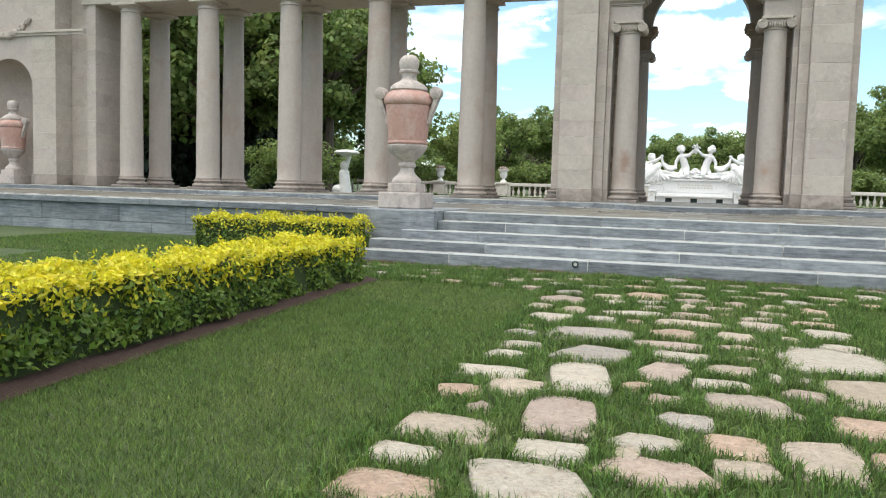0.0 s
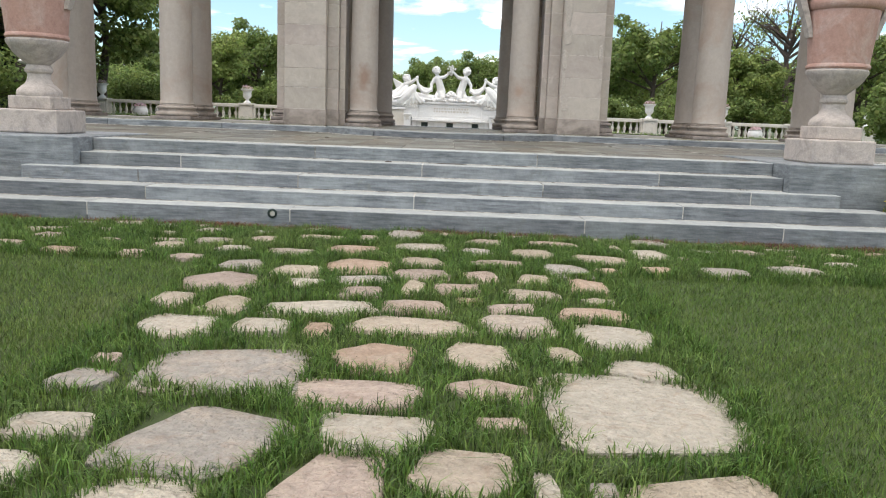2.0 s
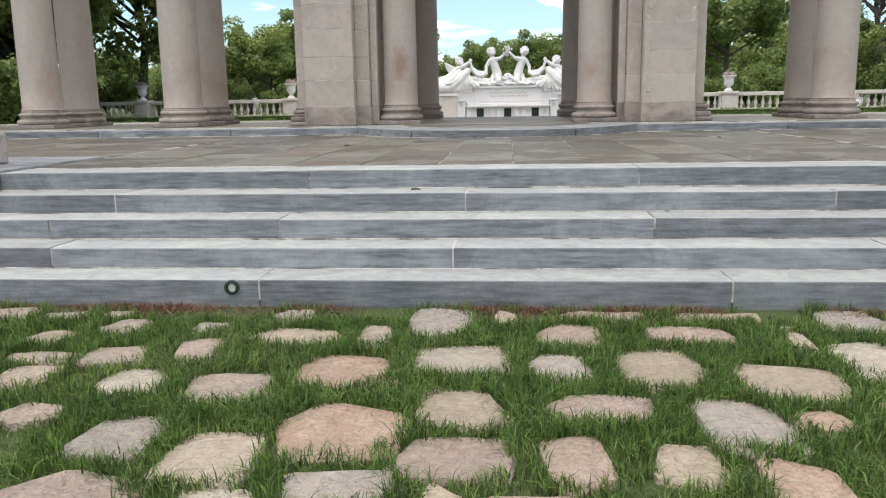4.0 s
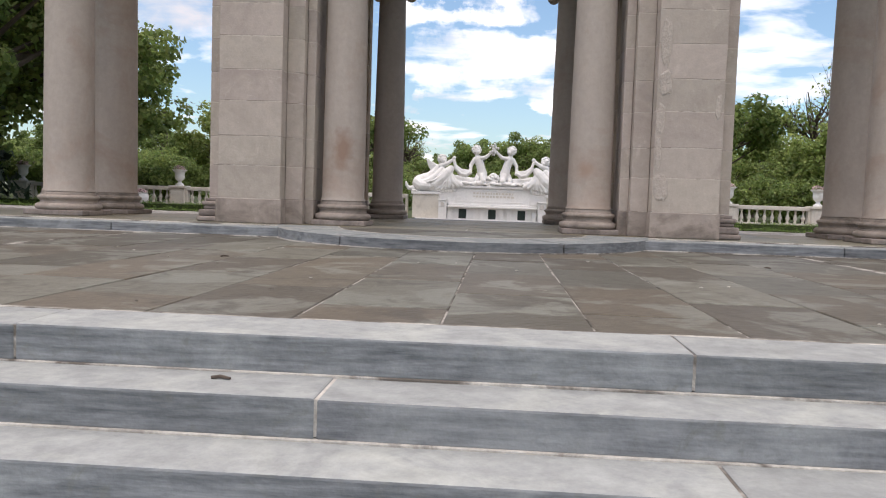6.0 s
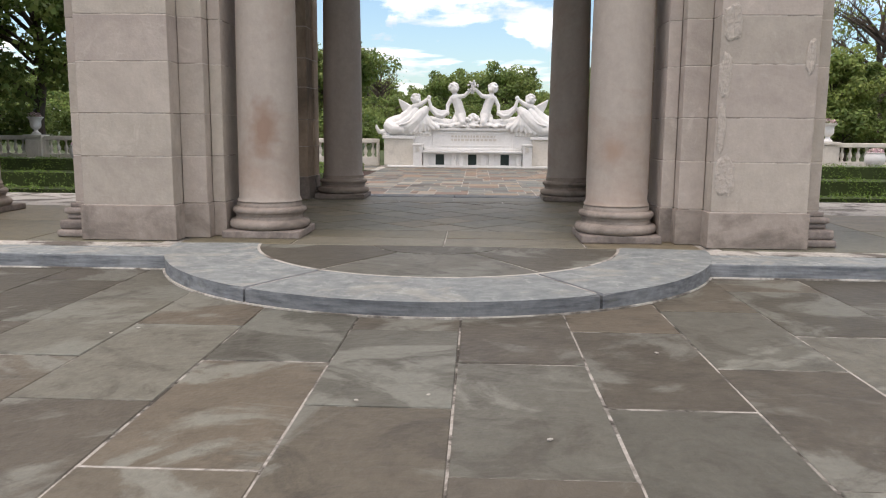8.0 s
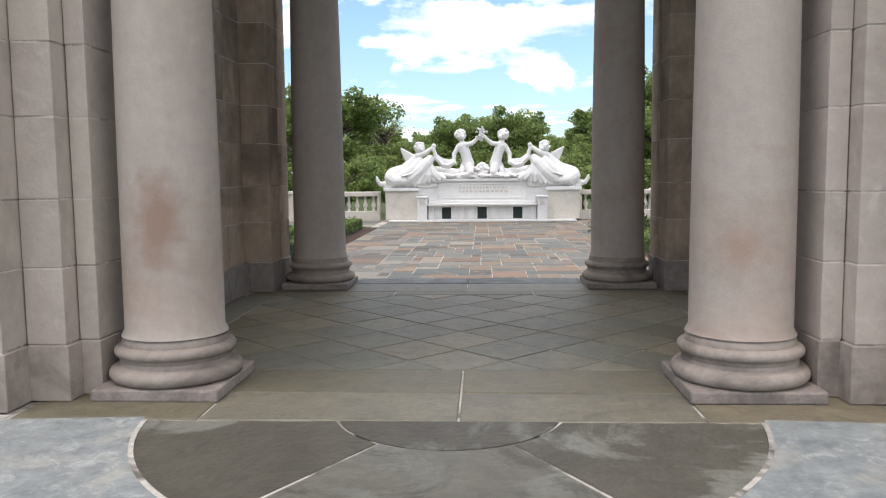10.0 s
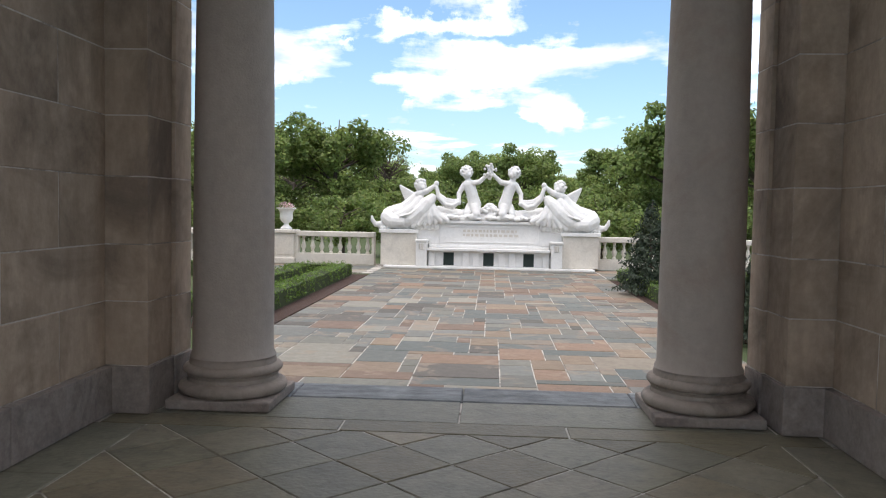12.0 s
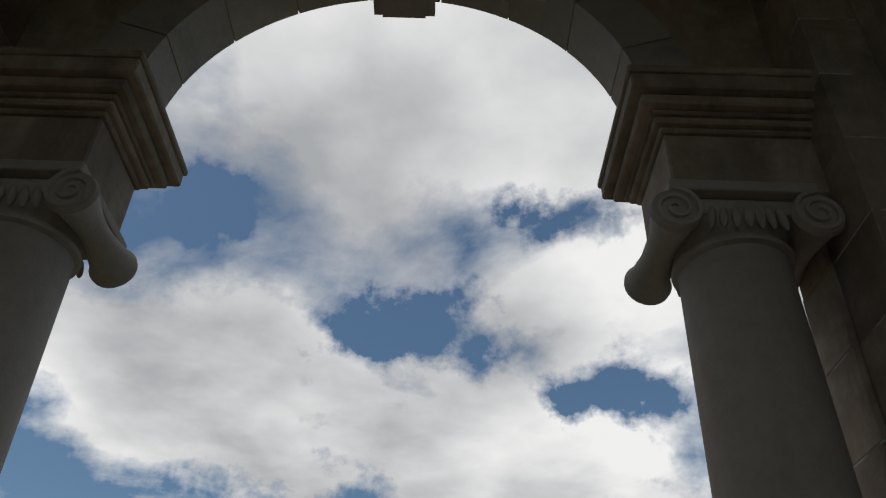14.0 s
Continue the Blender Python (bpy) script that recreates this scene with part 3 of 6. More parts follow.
def arc(r, a0, a1, n):
    return [(r * math.cos(radians(a0 + (a1 - a0) * i / n)), CY + r * math.sin(radians(a0 + (a1 - a0) * i / n))) for i in range(n + 1)]


for a0, a1 in ((184.6, 239.2), (239.8, 299.2), (299.8, 355.4)):
    lit_worn_tops(slab_child("curved_step_stone", prism(bmesh.new(), arc(RO, a0, a1, 18) + list(reversed(arc(RI, a0, a1, 18))), T - 0.05, P + 0.002, 0.012), BLUE, ring), BLUE_KERB)
slab_child("mortar_bed", prism(bmesh.new(), arc(2.26, 192, 348, 30), T - 0.04, P - 0.006), MORTAR, ring)
RS = 0.60
for a0, a1 in ((187.2, 237.6), (238.4, 301.6), (302.4, 352.8)):
    slab_child("segment_flagstone", prism(bmesh.new(), arc(RI - 0.012, a0, a1, 14) + list(reversed(arc(RS, max(a0, 198), min(a1, 342), 8))), P - 0.06, P - 0.001, 0.006), FLAG, ring)
slab_child("segment_flagstone", prism(bmesh.new(), arc(RS - 0.014, 198, 342, 18), P - 0.06, P, 0.006), FLAG, ring)

# ---- pavilion floor: border slabs and a field laid on the diagonal ----
pav_floor = empty("pavilion_floor", pose(0, 22.5, P), "grey-green flagstone floor laid in diamonds within a border", "floor", kind="structure")


def floor_slab(outline, mat=FLAG_IN):
    slab_child("floor_slab", prism(bmesh.new(), outline, P - 0.06, P + R.uniform(-0.002, 0.002), 0.005), mat, pav_floor)


def rect(x0, x1, y0, y1, g=0.006):
    return [(x0 + g, y0 + g), (x1 - g, y0 + g), (x1 - g, y1 - g), (x0 + g, y1 - g)]


for a, b in ((-2.3, -1.3), (-1.3, 0.05), (0.05, 1.3), (1.3, 2.3)):
    floor_slab(rect(a, b, 20.1, 20.62))
    floor_slab(rect(a, b, 20.62, 21.15))
for a, b in ((-2.3, -0.75), (-0.75, 0.7), (0.7, 2.3)):
    floor_slab(rect(a, b, 24.28, 24.54))
for a, b in ((-2.05, 0.0), (0.0, 2.05)):
    floor_slab(rect(a, b, 24.54, 25.12))
for sx in (-1, 1):
    for y0, y1 in ((21.15, 22.2), (22.2, 23.3), (23.3, 24.28)):
        a, b = sorted((sx * 1.98, sx * 2.45))
        floor_slab(rect(a, b, y0, y1))
tile = 0.46


def clipped(cx, cy, h, x0, x1, y0, y1):
    poly = [(cx + h, cy), (cx, cy + h), (cx - h, cy), (cx, cy - h)]
    for axis, lim, keep in ((0, x0, 1), (0, x1, -1), (1, y0, 1), (1, y1, -1)):
        out = []
        for p, q in zip(poly, poly[1:] + poly[:1]):
            dp, dq = keep * (p[axis] - lim), keep * (q[axis] - lim)
            if dp >= 0:
                out.append(p)
            if dp * dq < 0:
                f = dp / (dp - dq)
                out.append((p[0] + f * (q[0] - p[0]), p[1] + f * (q[1] - p[1])))
        poly = out
        if len(poly) < 3:
            return []
    return poly


half = tile / math.sqrt(2)
for i in range(-8, 9):
    for j in range(-8, 9):
        cx, cy = (i + j) * half, 22.71 + (i - j) * half
        poly = clipped(cx, cy, half - 0.007, -1.974, 1.974, 21.156, 24.274)
        if poly:
            area = abs(sum(p[0] * q[1] - q[0] * p[1] for p, q in zip(poly, poly[1:] + poly[:1]))) / 2
            if area > 0.006:
                floor_slab(poly)
for a, b in ((-1.27, 0.0), (0.0, 1.27)):
    slab_child("threshold_stone", boxed(a + 0.003, b - 0.003, 25.126, 25.57, P - 0.12, P + 0.004, 0.01), BLUE, pav_floor)
for sx in (-1, 1):
    a, b = sorted((sx * 2.056, sx * 3.6))
    slab_child("threshold_stone", boxed(a, b, 24.54, 25.6, P - 0.12, P - 0.001, 0.008), FLAG_IN, pav_floor)
    a, b = sorted((sx * 1.275, sx * 2.05))
    slab_child("threshold_stone", boxed(a, b, 25.126, 25.6, P - 0.12, P - 0.001, 0.008), BLUE, pav_floor)
    x = 2.46
    while x < 29:
        w = R.uniform(1.2, 2.0)
        a, b = sorted((sx * (x + 0.006), sx * (x + w - 0.006)))
        for y0, y1 in ((20.106, 21.6), (21.61, 23.2)):
            slab_child("floor_slab", boxed(a, b, y0, y1, P - 0.08, P - 0.001, 0.006), FLAG_IN, pav_floor)
        x += w
for k in range(3):
    slab_child("garden_step", boxed(-3.0, 3.0, 25.3, 25.95 + 0.36 * k, FAR - 0.1, P - 0.14 * (k + 1), 0.01), BLUE, pav_floor)


# ---- columns ----
def column(h, r, label, group, ionic):
    e = empty("column", pose(0, 0, 0), label, "column", group)
    pl = r * 1.27
    part("plinth", boxed(-pl, pl, -pl, pl, 0, 0.07, 0.012, 2), LIME_DARK, e)
    b = [(pl * 0.99, 0.07)]
    for zc, rc, rad in ((0.115, pl * 0.93, 0.045), ):
        b += [(rc + rad * math.cos(a), zc + rad * math.sin(a)) for a in np.linspace(-1.4, 1.4, 9)]
    b += [(r * 1.13, 0.165), (r * 1.11, 0.19), (r * 1.15, 0.212)]
    b += [(r * 1.12 + 0.03 * math.cos(a), 0.245 + 0.03 * math.sin(a)) for a in np.linspace(-1.4, 1.4, 8)]
    b += [(r * 1.07, 0.28), (r * 1.07, 0.305), (r * 1.0, 0.33)]
    part("base", lathe(bmesh.new(), b, segs=48), LIME_FOOT, e, smooth=True)
    cap = 0.30 if ionic else 0.26
    n = 14
    prof = [(r * 1.0 + 0.02, 0.33), (r, 0.37)]
    for i in range(1, n + 1):
        f = i / n
        prof.append((r * (1 - 0.14 * f ** 1.8), 0.37 + (h - cap - 0.37) * f))
    part("shaft", lathe(bmesh.new(), prof, segs=48), COLUMN, e, smooth=True)
    rt = r * 0.86
    if ionic:
        bm = bmesh.new()
        lathe(bm, [(rt, h - cap), (rt + 0.025, h - cap + 0.01), (rt + 0.03, h - cap + 0.03), (rt, h - cap + 0.045), (rt + 0.01, h - cap + 0.10), (rt + 0.05, h - cap + 0.15), (rt + 0.06, h - cap + 0.19)], segs=48)
        c = part("capital", bm, LIME, e, smooth=True)
        part("abacus", boxed(-r * 1.17, r * 1.17, -r * 1.12, r * 1.12, h - 0.06, h, 0.012, 2), LIME, c)
        part("cushion", boxed(-r * 1.08, r * 1.08, -r * 0.92, r * 0.92, h - 0.15, h - 0.058, 0.02, 2), LIME, c)
        for sx in (-1, 1):
            bm = bmesh.new()
            q = []
            for f, rad in ((-1, 0.115), (-0.92, 0.118), (-0.8, 0.10), (-0.3, 0.075), (0, 0.068), (0.3, 0.075), (0.8, 0.10), (0.92, 0.118), (1, 0.108)):
                q.append((rad, f * r * 1.06))
            lathe(bm, q, segs=24)
            bmesh.ops.transform(bm, matrix=pose(sx * r * 1.10, 0, h - 0.165, 90), verts=bm.verts[:])
            part("volute_bolster", bm, LIME, c, smooth=True)
            for sy in (-1, 1):
                turns = 2.1
                m = 40
                bm = bmesh.new()
                prev = None
                for i in range(m + 1):
                    a = turns * 2 * math.pi * i / m
                    rad = 0.115 * (1 - 0.85 * i / m)
                    wv = 0.016 * (1 - 0.6 * i / m)
                    cx, cz = sx * (r * 1.10 - rad * math.sin(a) * 1.0), h - 0.165 + rad * math.cos(a)
                    ca, sa = math.cos(a), -sx * math.sin(a)
                    vs = [bm.verts.new((cx + sa * d, sy * (r * 1.06 + o), cz + ca * d)) for d, o in ((-wv, 0), (-wv * 0.6, 0.016), (wv * 0.6, 0.016), (wv, 0))]
                    if prev:
                        for j in range(3):
                            bm.faces.new((prev[j], prev[j + 1], vs[j + 1], vs[j]))
                    prev = vs
                bmesh.ops.recalc_face_normals(bm, faces=bm.faces[:])
                part("volute_spiral", bm, LIME, c, smooth=True)
        for sy in (-1, 1):
            for i in range(-3, 4):
                bm = bmesh.new()
                bmesh.ops.create_icosphere(bm, subdivisions=2, radius=1, matrix=Matrix.LocRotScale((i * 0.052, sy * (rt + 0.045 - abs(i) * 0.006), h - 0.185), Euler((0, radians(-4 * i), 0)), (0.019, 0.022, 0.062)))
                part("carved_leaf", bm, LIME, c, smooth=True)
    else:
        bm = bmesh.new()
        lathe(bm, [(rt, h - cap), (rt + 0.03, h - cap + 0.01), (rt + 0.03, h - cap + 0.04), (rt, h - cap + 0.055), (rt, h - cap + 0.11), (rt + 0.03, h - cap + 0.12), (rt + 0.10, h - cap + 0.19)], segs=48)
        c = part("capital", bm, LIME, e, smooth=True)
        part("abacus", boxed(-r * 1.2, r * 1.2, -r * 1.2, r * 1.2, h - 0.075, h, 0.012, 2), LIME, c)
    return e


PAV_H = 5.34 - P
pav_col = column(PAV_H, 0.285, "tall smooth limestone column with carved scroll capital", "pavilion columns", True)
pav_col.matrix_basis = pose(-1.65, 20.76, P)
for x, y in ((1.65, 20.76), (-1.65, 24.98), (1.65, 24.98)):
    copy_thing(pav_col, pose(x, y, P))
WING_H = 6.40 - P
wing_col = column(WING_H, 0.335, "tall grey limestone column of the open colonnade", "colonnade columns", False)
wing_col.matrix_basis = pose(-5.65, 21.0, P)
for sx in (-1, 1):
    for k in range(5):
        for y in (21.0, 22.35):
            if (sx, k, y) != (-1, 0, 21.0):
                copy_thing(wing_col, pose(sx * (5.65 + 2.67 * k), y, P))


# ---- masonry ----
def stack(thing, x0, x1, y0, y1, top=7.6, base=0.03, name="stone_block", mat=LIME, split=None, bottom=P, dark_base=True):
    """Courses of squared blocks with recessed joints round a mortar core; the foot course stands proud."""
    g = 0.007
    slab_child("mortar_core", boxed(x0 + 0.0045, x1 - 0.0045, y0 + 0.0045, y1 - 0.0045, bottom, top), LIME_MORTAR, thing)
    zs = [z for z in COURSES if z <= top + 1e-6]
    if zs[-1] < top - 0.05:
        zs.append(top)
    for i, (a, b) in enumerate(zip(zs, zs[1:])):
        o = base if i == 0 else 0.0
        cuts = [None]
        if split:
            axis, length = split
            lo, hi = (x0, x1) if axis == "x" else (y0, y1)
            n = max(1, round((hi - lo) / length))
            step = (hi - lo) / n
            shift = step / 2 if i % 2 else 0
            edges = [lo] + [lo + step * k + shift for k in range(n + 1) if lo + 0.15 < lo + step * k + shift < hi - 0.15] + [hi]
            cuts = list(zip(edges, edges[1:]))
        for c in cuts:
            X0, X1, Y0, Y1 = x0 - o, x1 + o, y0 - o, y1 + o
            if c and split[0] == "x":
                X0, X1 = c[0] + g / 2 - (o if c[0] == x0 else 0), c[1] - g / 2 + (o if c[1] == x1 else 0)
            elif c:
                Y0, Y1 = c[0] + g / 2 - (o if c[0] == y0 else 0), c[1] - g / 2 + (o if c[1] == y1 else 0)
            j = R.uniform(0, 0.003)
            slab_child(name, boxed(X0 + j, X1 - j, Y0 + j, Y1 - j, a + g / 2, b - g / 2, 0.004), (LIME_DARK if mat is LIME_ROOM else LIME_FOOT) if (i == 0 and dark_base) else mat, thing)


def torus_base(thing, x0, x1, y0, y1):
    """The moulded foot of a square pilaster."""
    for z0, z1, o in ((P, 1.04, 0.13), (1.04, 1.13, 0.11), (1.13, 1.18, 0.06), (1.18, 1.24, 0.08), (1.24, 1.28, 0.035)):
        slab_child("foot_moulding", boxed(x0 - o, x1 + o, y0 - o, y1 + o, z0, z1 - 0.002, 0.024 if z1 - z0 > 0.05 else 0.01, 3), LIME_DARK, thing)


pavilion = empty("arched_pavilion", pose(0, 22.5, P), "limestone arched pavilion with paired columns in its openings", "pavilion", kind="structure")
for sx in (-1, 1):
    def X(a, b):
        return sorted((sx * a, sx * b))
    stack(pavilion, *X(2.37, 3.20), 20.2, 21.1, base=0.02)
    stack(pavilion, *X(2.14, 2.366), 20.42, 21.1, base=0.02)
    stack(pavilion, *X(2.02, 2.136), 20.56, 21.1, top=5.48, base=0.012)
    stack(pavilion, *X(3.205, 3.40), 20.45, 21.3, base=0.0, dark_base=False)
    torus_base(pavilion, *X(3.22, 3.40), 20.45, 21.3)
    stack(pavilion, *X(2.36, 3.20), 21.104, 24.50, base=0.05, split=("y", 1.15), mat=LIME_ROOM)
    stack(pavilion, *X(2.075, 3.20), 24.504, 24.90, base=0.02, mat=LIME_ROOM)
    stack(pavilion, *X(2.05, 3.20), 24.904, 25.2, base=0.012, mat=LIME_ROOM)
    stack(pavilion, *X(3.205, 3.40), 21.9, 23.2, base=0.0, dark_base=False)


def arch_wall(y0, y1, name, z0=5.99, top=8.3, r=1.35, cz=6.20, half_w=3.2):
    """A wall slab with a round arch cut from its lower edge, on short upright jambs."""
    bm = bmesh.new()
    n = 40
    low_xz = [(r, z0)] + [(r * math.cos(math.pi * i / n), cz + r * math.sin(math.pi * i / n)) for i in range(n + 1)] + [(-r, z0)]
    up_xz = [(half_w, z0)] + [(half_w * math.cos(math.pi * i / n), top) for i in range(n + 1)] + [(-half_w, z0)]
    faces = []
    for y in (y0, y1):
        faces.append(([bm.verts.new((x, y, z)) for x, z in low_xz], [bm.verts.new((x, y, z)) for x, z in up_xz]))
    (l0, u0), (l1, u1) = faces
    m = len(low_xz) - 1
    for i in range(m):
        bm.faces.new((l0[i], u0[i], u0[i + 1], l0[i + 1]))
        bm.faces.new((l1[i], l1[i + 1], u1[i + 1], u1[i]))
        bm.faces.new((l0[i], l0[i + 1], l1[i + 1], l1[i]))
        bm.faces.new((u0[i], u1[i], u1[i + 1], u0[i + 1]))
    bm.faces.new((l0[0], l1[0], u1[0], u0[0]))
    bm.faces.new((l0[m], u0[m], u1[m], l1[m]))
    bmesh.ops.recalc_face_normals(bm, faces=bm.faces[:])
    # the rear arch takes the browner copy that carries the room's shade
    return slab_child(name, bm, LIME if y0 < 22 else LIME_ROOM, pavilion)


arch_wall(20.56, 20.97, "arch_wall")
arch_wall(24.86, 25.18, "arch_wall", cz=6.0)


def arch_ring(y0, y1, r0=1.35, r1=1.66, cz=6.20, n=9):
    for k in range(n):
        a0, a1 = math.pi * k / n + 0.004, math.pi * (k + 1) / n - 0.004
        bm = bmesh.new()
        m = 6
        rows = []
        for y in (y0, y1):
            rows.append(([bm.verts.new(((r0 - 0.006) * math.cos(a0 + (a1 - a0) * i / m), y, cz + (r0 - 0.006) * math.sin(a0 + (a1 - a0) * i / m))) for i in range(m + 1)],
                         [bm.verts.new((r1 * math.cos(a0 + (a1 - a0) * i / m), y, cz + r1 * math.sin(a0 + (a1 - a0) * i / m))) for i in range(m + 1)]))
        (l0, u0), (l1, u1) = rows
        for i in range(m):
            bm.faces.new((l0[i], u0[i], u0[i + 1], l0[i + 1]))
            bm.faces.new((l1[i], l1[i + 1], u1[i + 1], u1[i]))
            bm.faces.new((l0[i], l0[i + 1], l1[i + 1], l1[i]))
            bm.faces.new((u0[i], u1[i], u1[i + 1], u0[i + 1]))
        bm.faces.new((l0[0], l1[0], u1[0], u0[0]))
        bm.faces.new((l0[m], u0[m], u1[m], l1[m]))
        bmesh.ops.recalc_face_normals(bm, faces=bm.faces[:])
        slab_child("voussoir", bm, LIME, pavilion)


arch_ring(20.535, 20.99)
arch_ring(24.84, 25.20, cz=6.0)
for yy, kz in ((20.50, 7.47), (24.80, 7.22)):
    kb = bmesh.new()
    prism(kb, [(-0.14, yy), (0.14, yy), (0.14, yy + 0.45), (-0.14, yy + 0.45)], kz, kz + 0.73)
    box(kb, -0.2, 0.2, yy - 0.02, yy + 0.47, kz + 0.05, kz + 0.11)
    slab_child("keystone", kb, LIME, pavilion)


def impost(x0, x1, y0, y1):
    """Entablature block between column and wall, with its cornice."""
    for z0, z1, o in ((5.342, 5.70, 0.0), (5.70, 5.735, 0.02), (5.735, 5.775, 0.05), (5.775, 5.80, 0.07), (5.80, 5.86, 0.115), (5.86, 5.955, 0.165), (5.955, 6.0, 0.18)):
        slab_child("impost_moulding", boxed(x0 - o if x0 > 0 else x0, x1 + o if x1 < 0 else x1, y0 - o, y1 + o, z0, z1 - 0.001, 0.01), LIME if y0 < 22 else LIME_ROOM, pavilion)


for sx in (-1, 1):
    for y0, y1 in ((20.56, 20.94), (24.74, 25.27)):
        a, b = sorted((sx * 1.365, sx * 2.4))
        impost(a, b, y0, y1)

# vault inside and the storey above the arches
# ceiling in the dark stone: the dimness under it is put into the colour
ceil_ob = tagged(part("ceiling", boxed(-3.2, 3.2, 20.54, 24.855, 8.0, 8.2), LIME_DARK), "stone ceiling painted dark as shade over the arched pavilion", "ceiling", kind="structure")
slab_child("upper_wall", boxed(-3.25, 3.25, 20.25, 20.53, 8.3, 8.6), LIME, pavilion)
slab_child("upper_wall", boxed(-3.25, 3.25, 24.64, 24.93, 8.304, 8.6), LIME, pavilion)
for sx in (-1, 1):
    a, b = sorted((sx * 2.37, sx * 3.22))
    slab_child("upper_wall", boxed(a, b, 20.22, 25.0, 7.605, 8.6), LIME, pavilion)
for z0, z1, o in ((8.6, 8.75, 0.05), (8.75, 8.95, 0.2), (8.95, 9.1, 0.35), (9.1, 9.9, 0.0)):
    slab_child("cornice_moulding", boxed(-3.25 - o, 3.25 + o, 20.22 - o, 25.0 + o, z0, z1, 0.015), LIME, pavilion)

# ---- wings: entablature over the columns, and the end pavilions with niches ----
for sx in (-1, 1):
    ent = empty("colonnade_entablature", pose(sx * 11, 21.7, 6.4), "long stone beam carried by the colonnade columns", "entablature", "colonnade beams", "structure")
    a, b = sorted((sx * 3.405, sx * 17.9))
    for z0, z1, o in ((6.40, 6.75, 0.0), (6.755, 7.05, 0.03), (7.05, 7.25, 0.12), (7.25, 7.4, 0.28)):
        slab_child("beam_course", boxed(a, b, 20.70 - o, 22.65 + o, z0, z1 - 0.002, 0.015), LIME, ent)
    end = empty("end_pavilion", pose(sx * 20.3, 21.5, P), "closed limestone end pavilion with an arched niche", "pavilion", "end pavilions", "structure")
    for x0, x1, y0 in ((17.75, 18.5, 20.95), (18.505, 19.38, 20.3), (21.2, 22.1, 20.3), (22.105, 22.9, 20.95)):
        a, b = sorted((sx * x0, sx * x1))
        stack(end, a, b, y0, 23.0, top=7.6, base=0.05)
    a, b = sorted((sx * 17.42, sx * 17.745))
    stack(end, a, b, 20.75, 22.6, top=6.74, base=0.08)
    a, b = sorted((sx * 19.385, sx * 21.195))
    # niche: half-round recess with a half-dome head
    bm = bmesh.new()
    lathe(bm, [(0.90, P), (0.90, 3.9)], sx * 20.29, 20.5, 24, math.pi)
    pr = [(0.90 * math.cos(t), 3.9 + 0.90 * math.sin(t)) for t in np.linspace(0, 1.55, 10)]
    lathe(bm, pr, sx * 20.29, 20.5, 24, math.pi)
    slab_child("niche_shell", bm, LIME, end)
    bm = bmesh.new()
    n = 24
    lo = [bm.verts.new((sx * 20.29 + 0.905 * math.cos(math.pi * i / n), 20.32, 3.9 + 0.9 * math.sin(math.pi * i / n))) for i in range(n + 1)]
    hi = [bm.verts.new((sx * 20.29 + 0.905 * math.cos(math.pi * i / n), 20.32, 7.6)) for i in range(n + 1)]
    lo2 = [bm.verts.new((v.co.x, 20.52, v.co.z)) for v in lo]
    for i in range(n):
        bm.faces.new((lo[i], hi[i], hi[i + 1], lo[i + 1]))
        bm.faces.new((lo[i], lo[i + 1], lo2[i + 1], lo2[i]))
    slab_child("niche_wall", bm, LIME, end)
    slab_child("back_wall", boxed(a, b, 21.5, 23.0, P, 7.6), LIME, end)
    a, b = sorted((sx * 17.4, sx * 23.0))
    for z0, z1, o in ((5.45, 5.53, 0.03), (5.53, 5.60, 0.07)):
        slab_child("string_course", boxed(a, b, 20.28 - o, 20.33, z0, z1), LIME, end)
    slab_child("cornice_moulding", boxed(a, b, 20.1, 23.1, 7.6, 8.0, 0.03), LIME, end)
    # carved garland above the niche
    gm = bmesh.new()
    for i in range(25):
        t = i / 24
        for k in range(3):
            bmesh.ops.create_icosphere(gm, subdivisions=1, radius=0.05 + 0.05 * math.sin(math.pi * t) * R.uniform(0.7, 1.2),
                                       matrix=Matrix.Translation((sx * 20.29 + (t - 0.5) * 1.7 + R.uniform(-0.04, 0.04), 20.28 + R.uniform(-0.03, 0.02), 5.95 - 0.45 * math.sin(math.pi * t) + R.uniform(-0.06, 0.06))))
    slab_child("carved_garland", gm, LIME, end)

# pale mortar lines along the feet of risers, kerbs and the half-round step
for k in range(1, 5):
    slab_child("mortar_line", boxed(STEP_X[k][0] + 0.01, STEP_X[k][1] - 0.01, STEP_Y[k] - 0.012, STEP_Y[k] + 0.01, STEP_Z[k - 1] - 0.01, STEP_Z[k - 1] + 0.007, 0.003), MORTAR, stairs)
slab_child("mortar_line", boxed(-3.8, 3.8, 13.305, 13.325, T - 0.02, T + 0.005, 0.002), MORTAR, stairs)
for sx in (-1, 1):
    a, b = sorted((sx * 2.2, sx * 29))
    slab_child("mortar_line", boxed(a, b, 19.452, 19.475, T - 0.01, T + 0.010, 0.003), MORTAR, kerb)
slab_child("mortar_line", prism(bmesh.new(), arc(RO + 0.016, 200, 340, 60) + list(reversed(arc(RO - 0.02, 200, 340, 60))), T - 0.01, T + 0.011, 0.003), MORTAR, ring)
slab_child("mortar_line", prism(bmesh.new(), arc(RI + 0.008, 187, 353, 60) + list(reversed(arc(RI - 0.016, 187, 353, 60))), P - 0.01, P + 0.0045), MORTAR, ring)


# the half-round step falls a little towards the terrace
for piece in ring.children:
    for v in piece.data.vertices:
        if v.co.z > T + 0.03:
            v.co.z -= 0.013 * max(0.0, 20.1 - v.co.y)


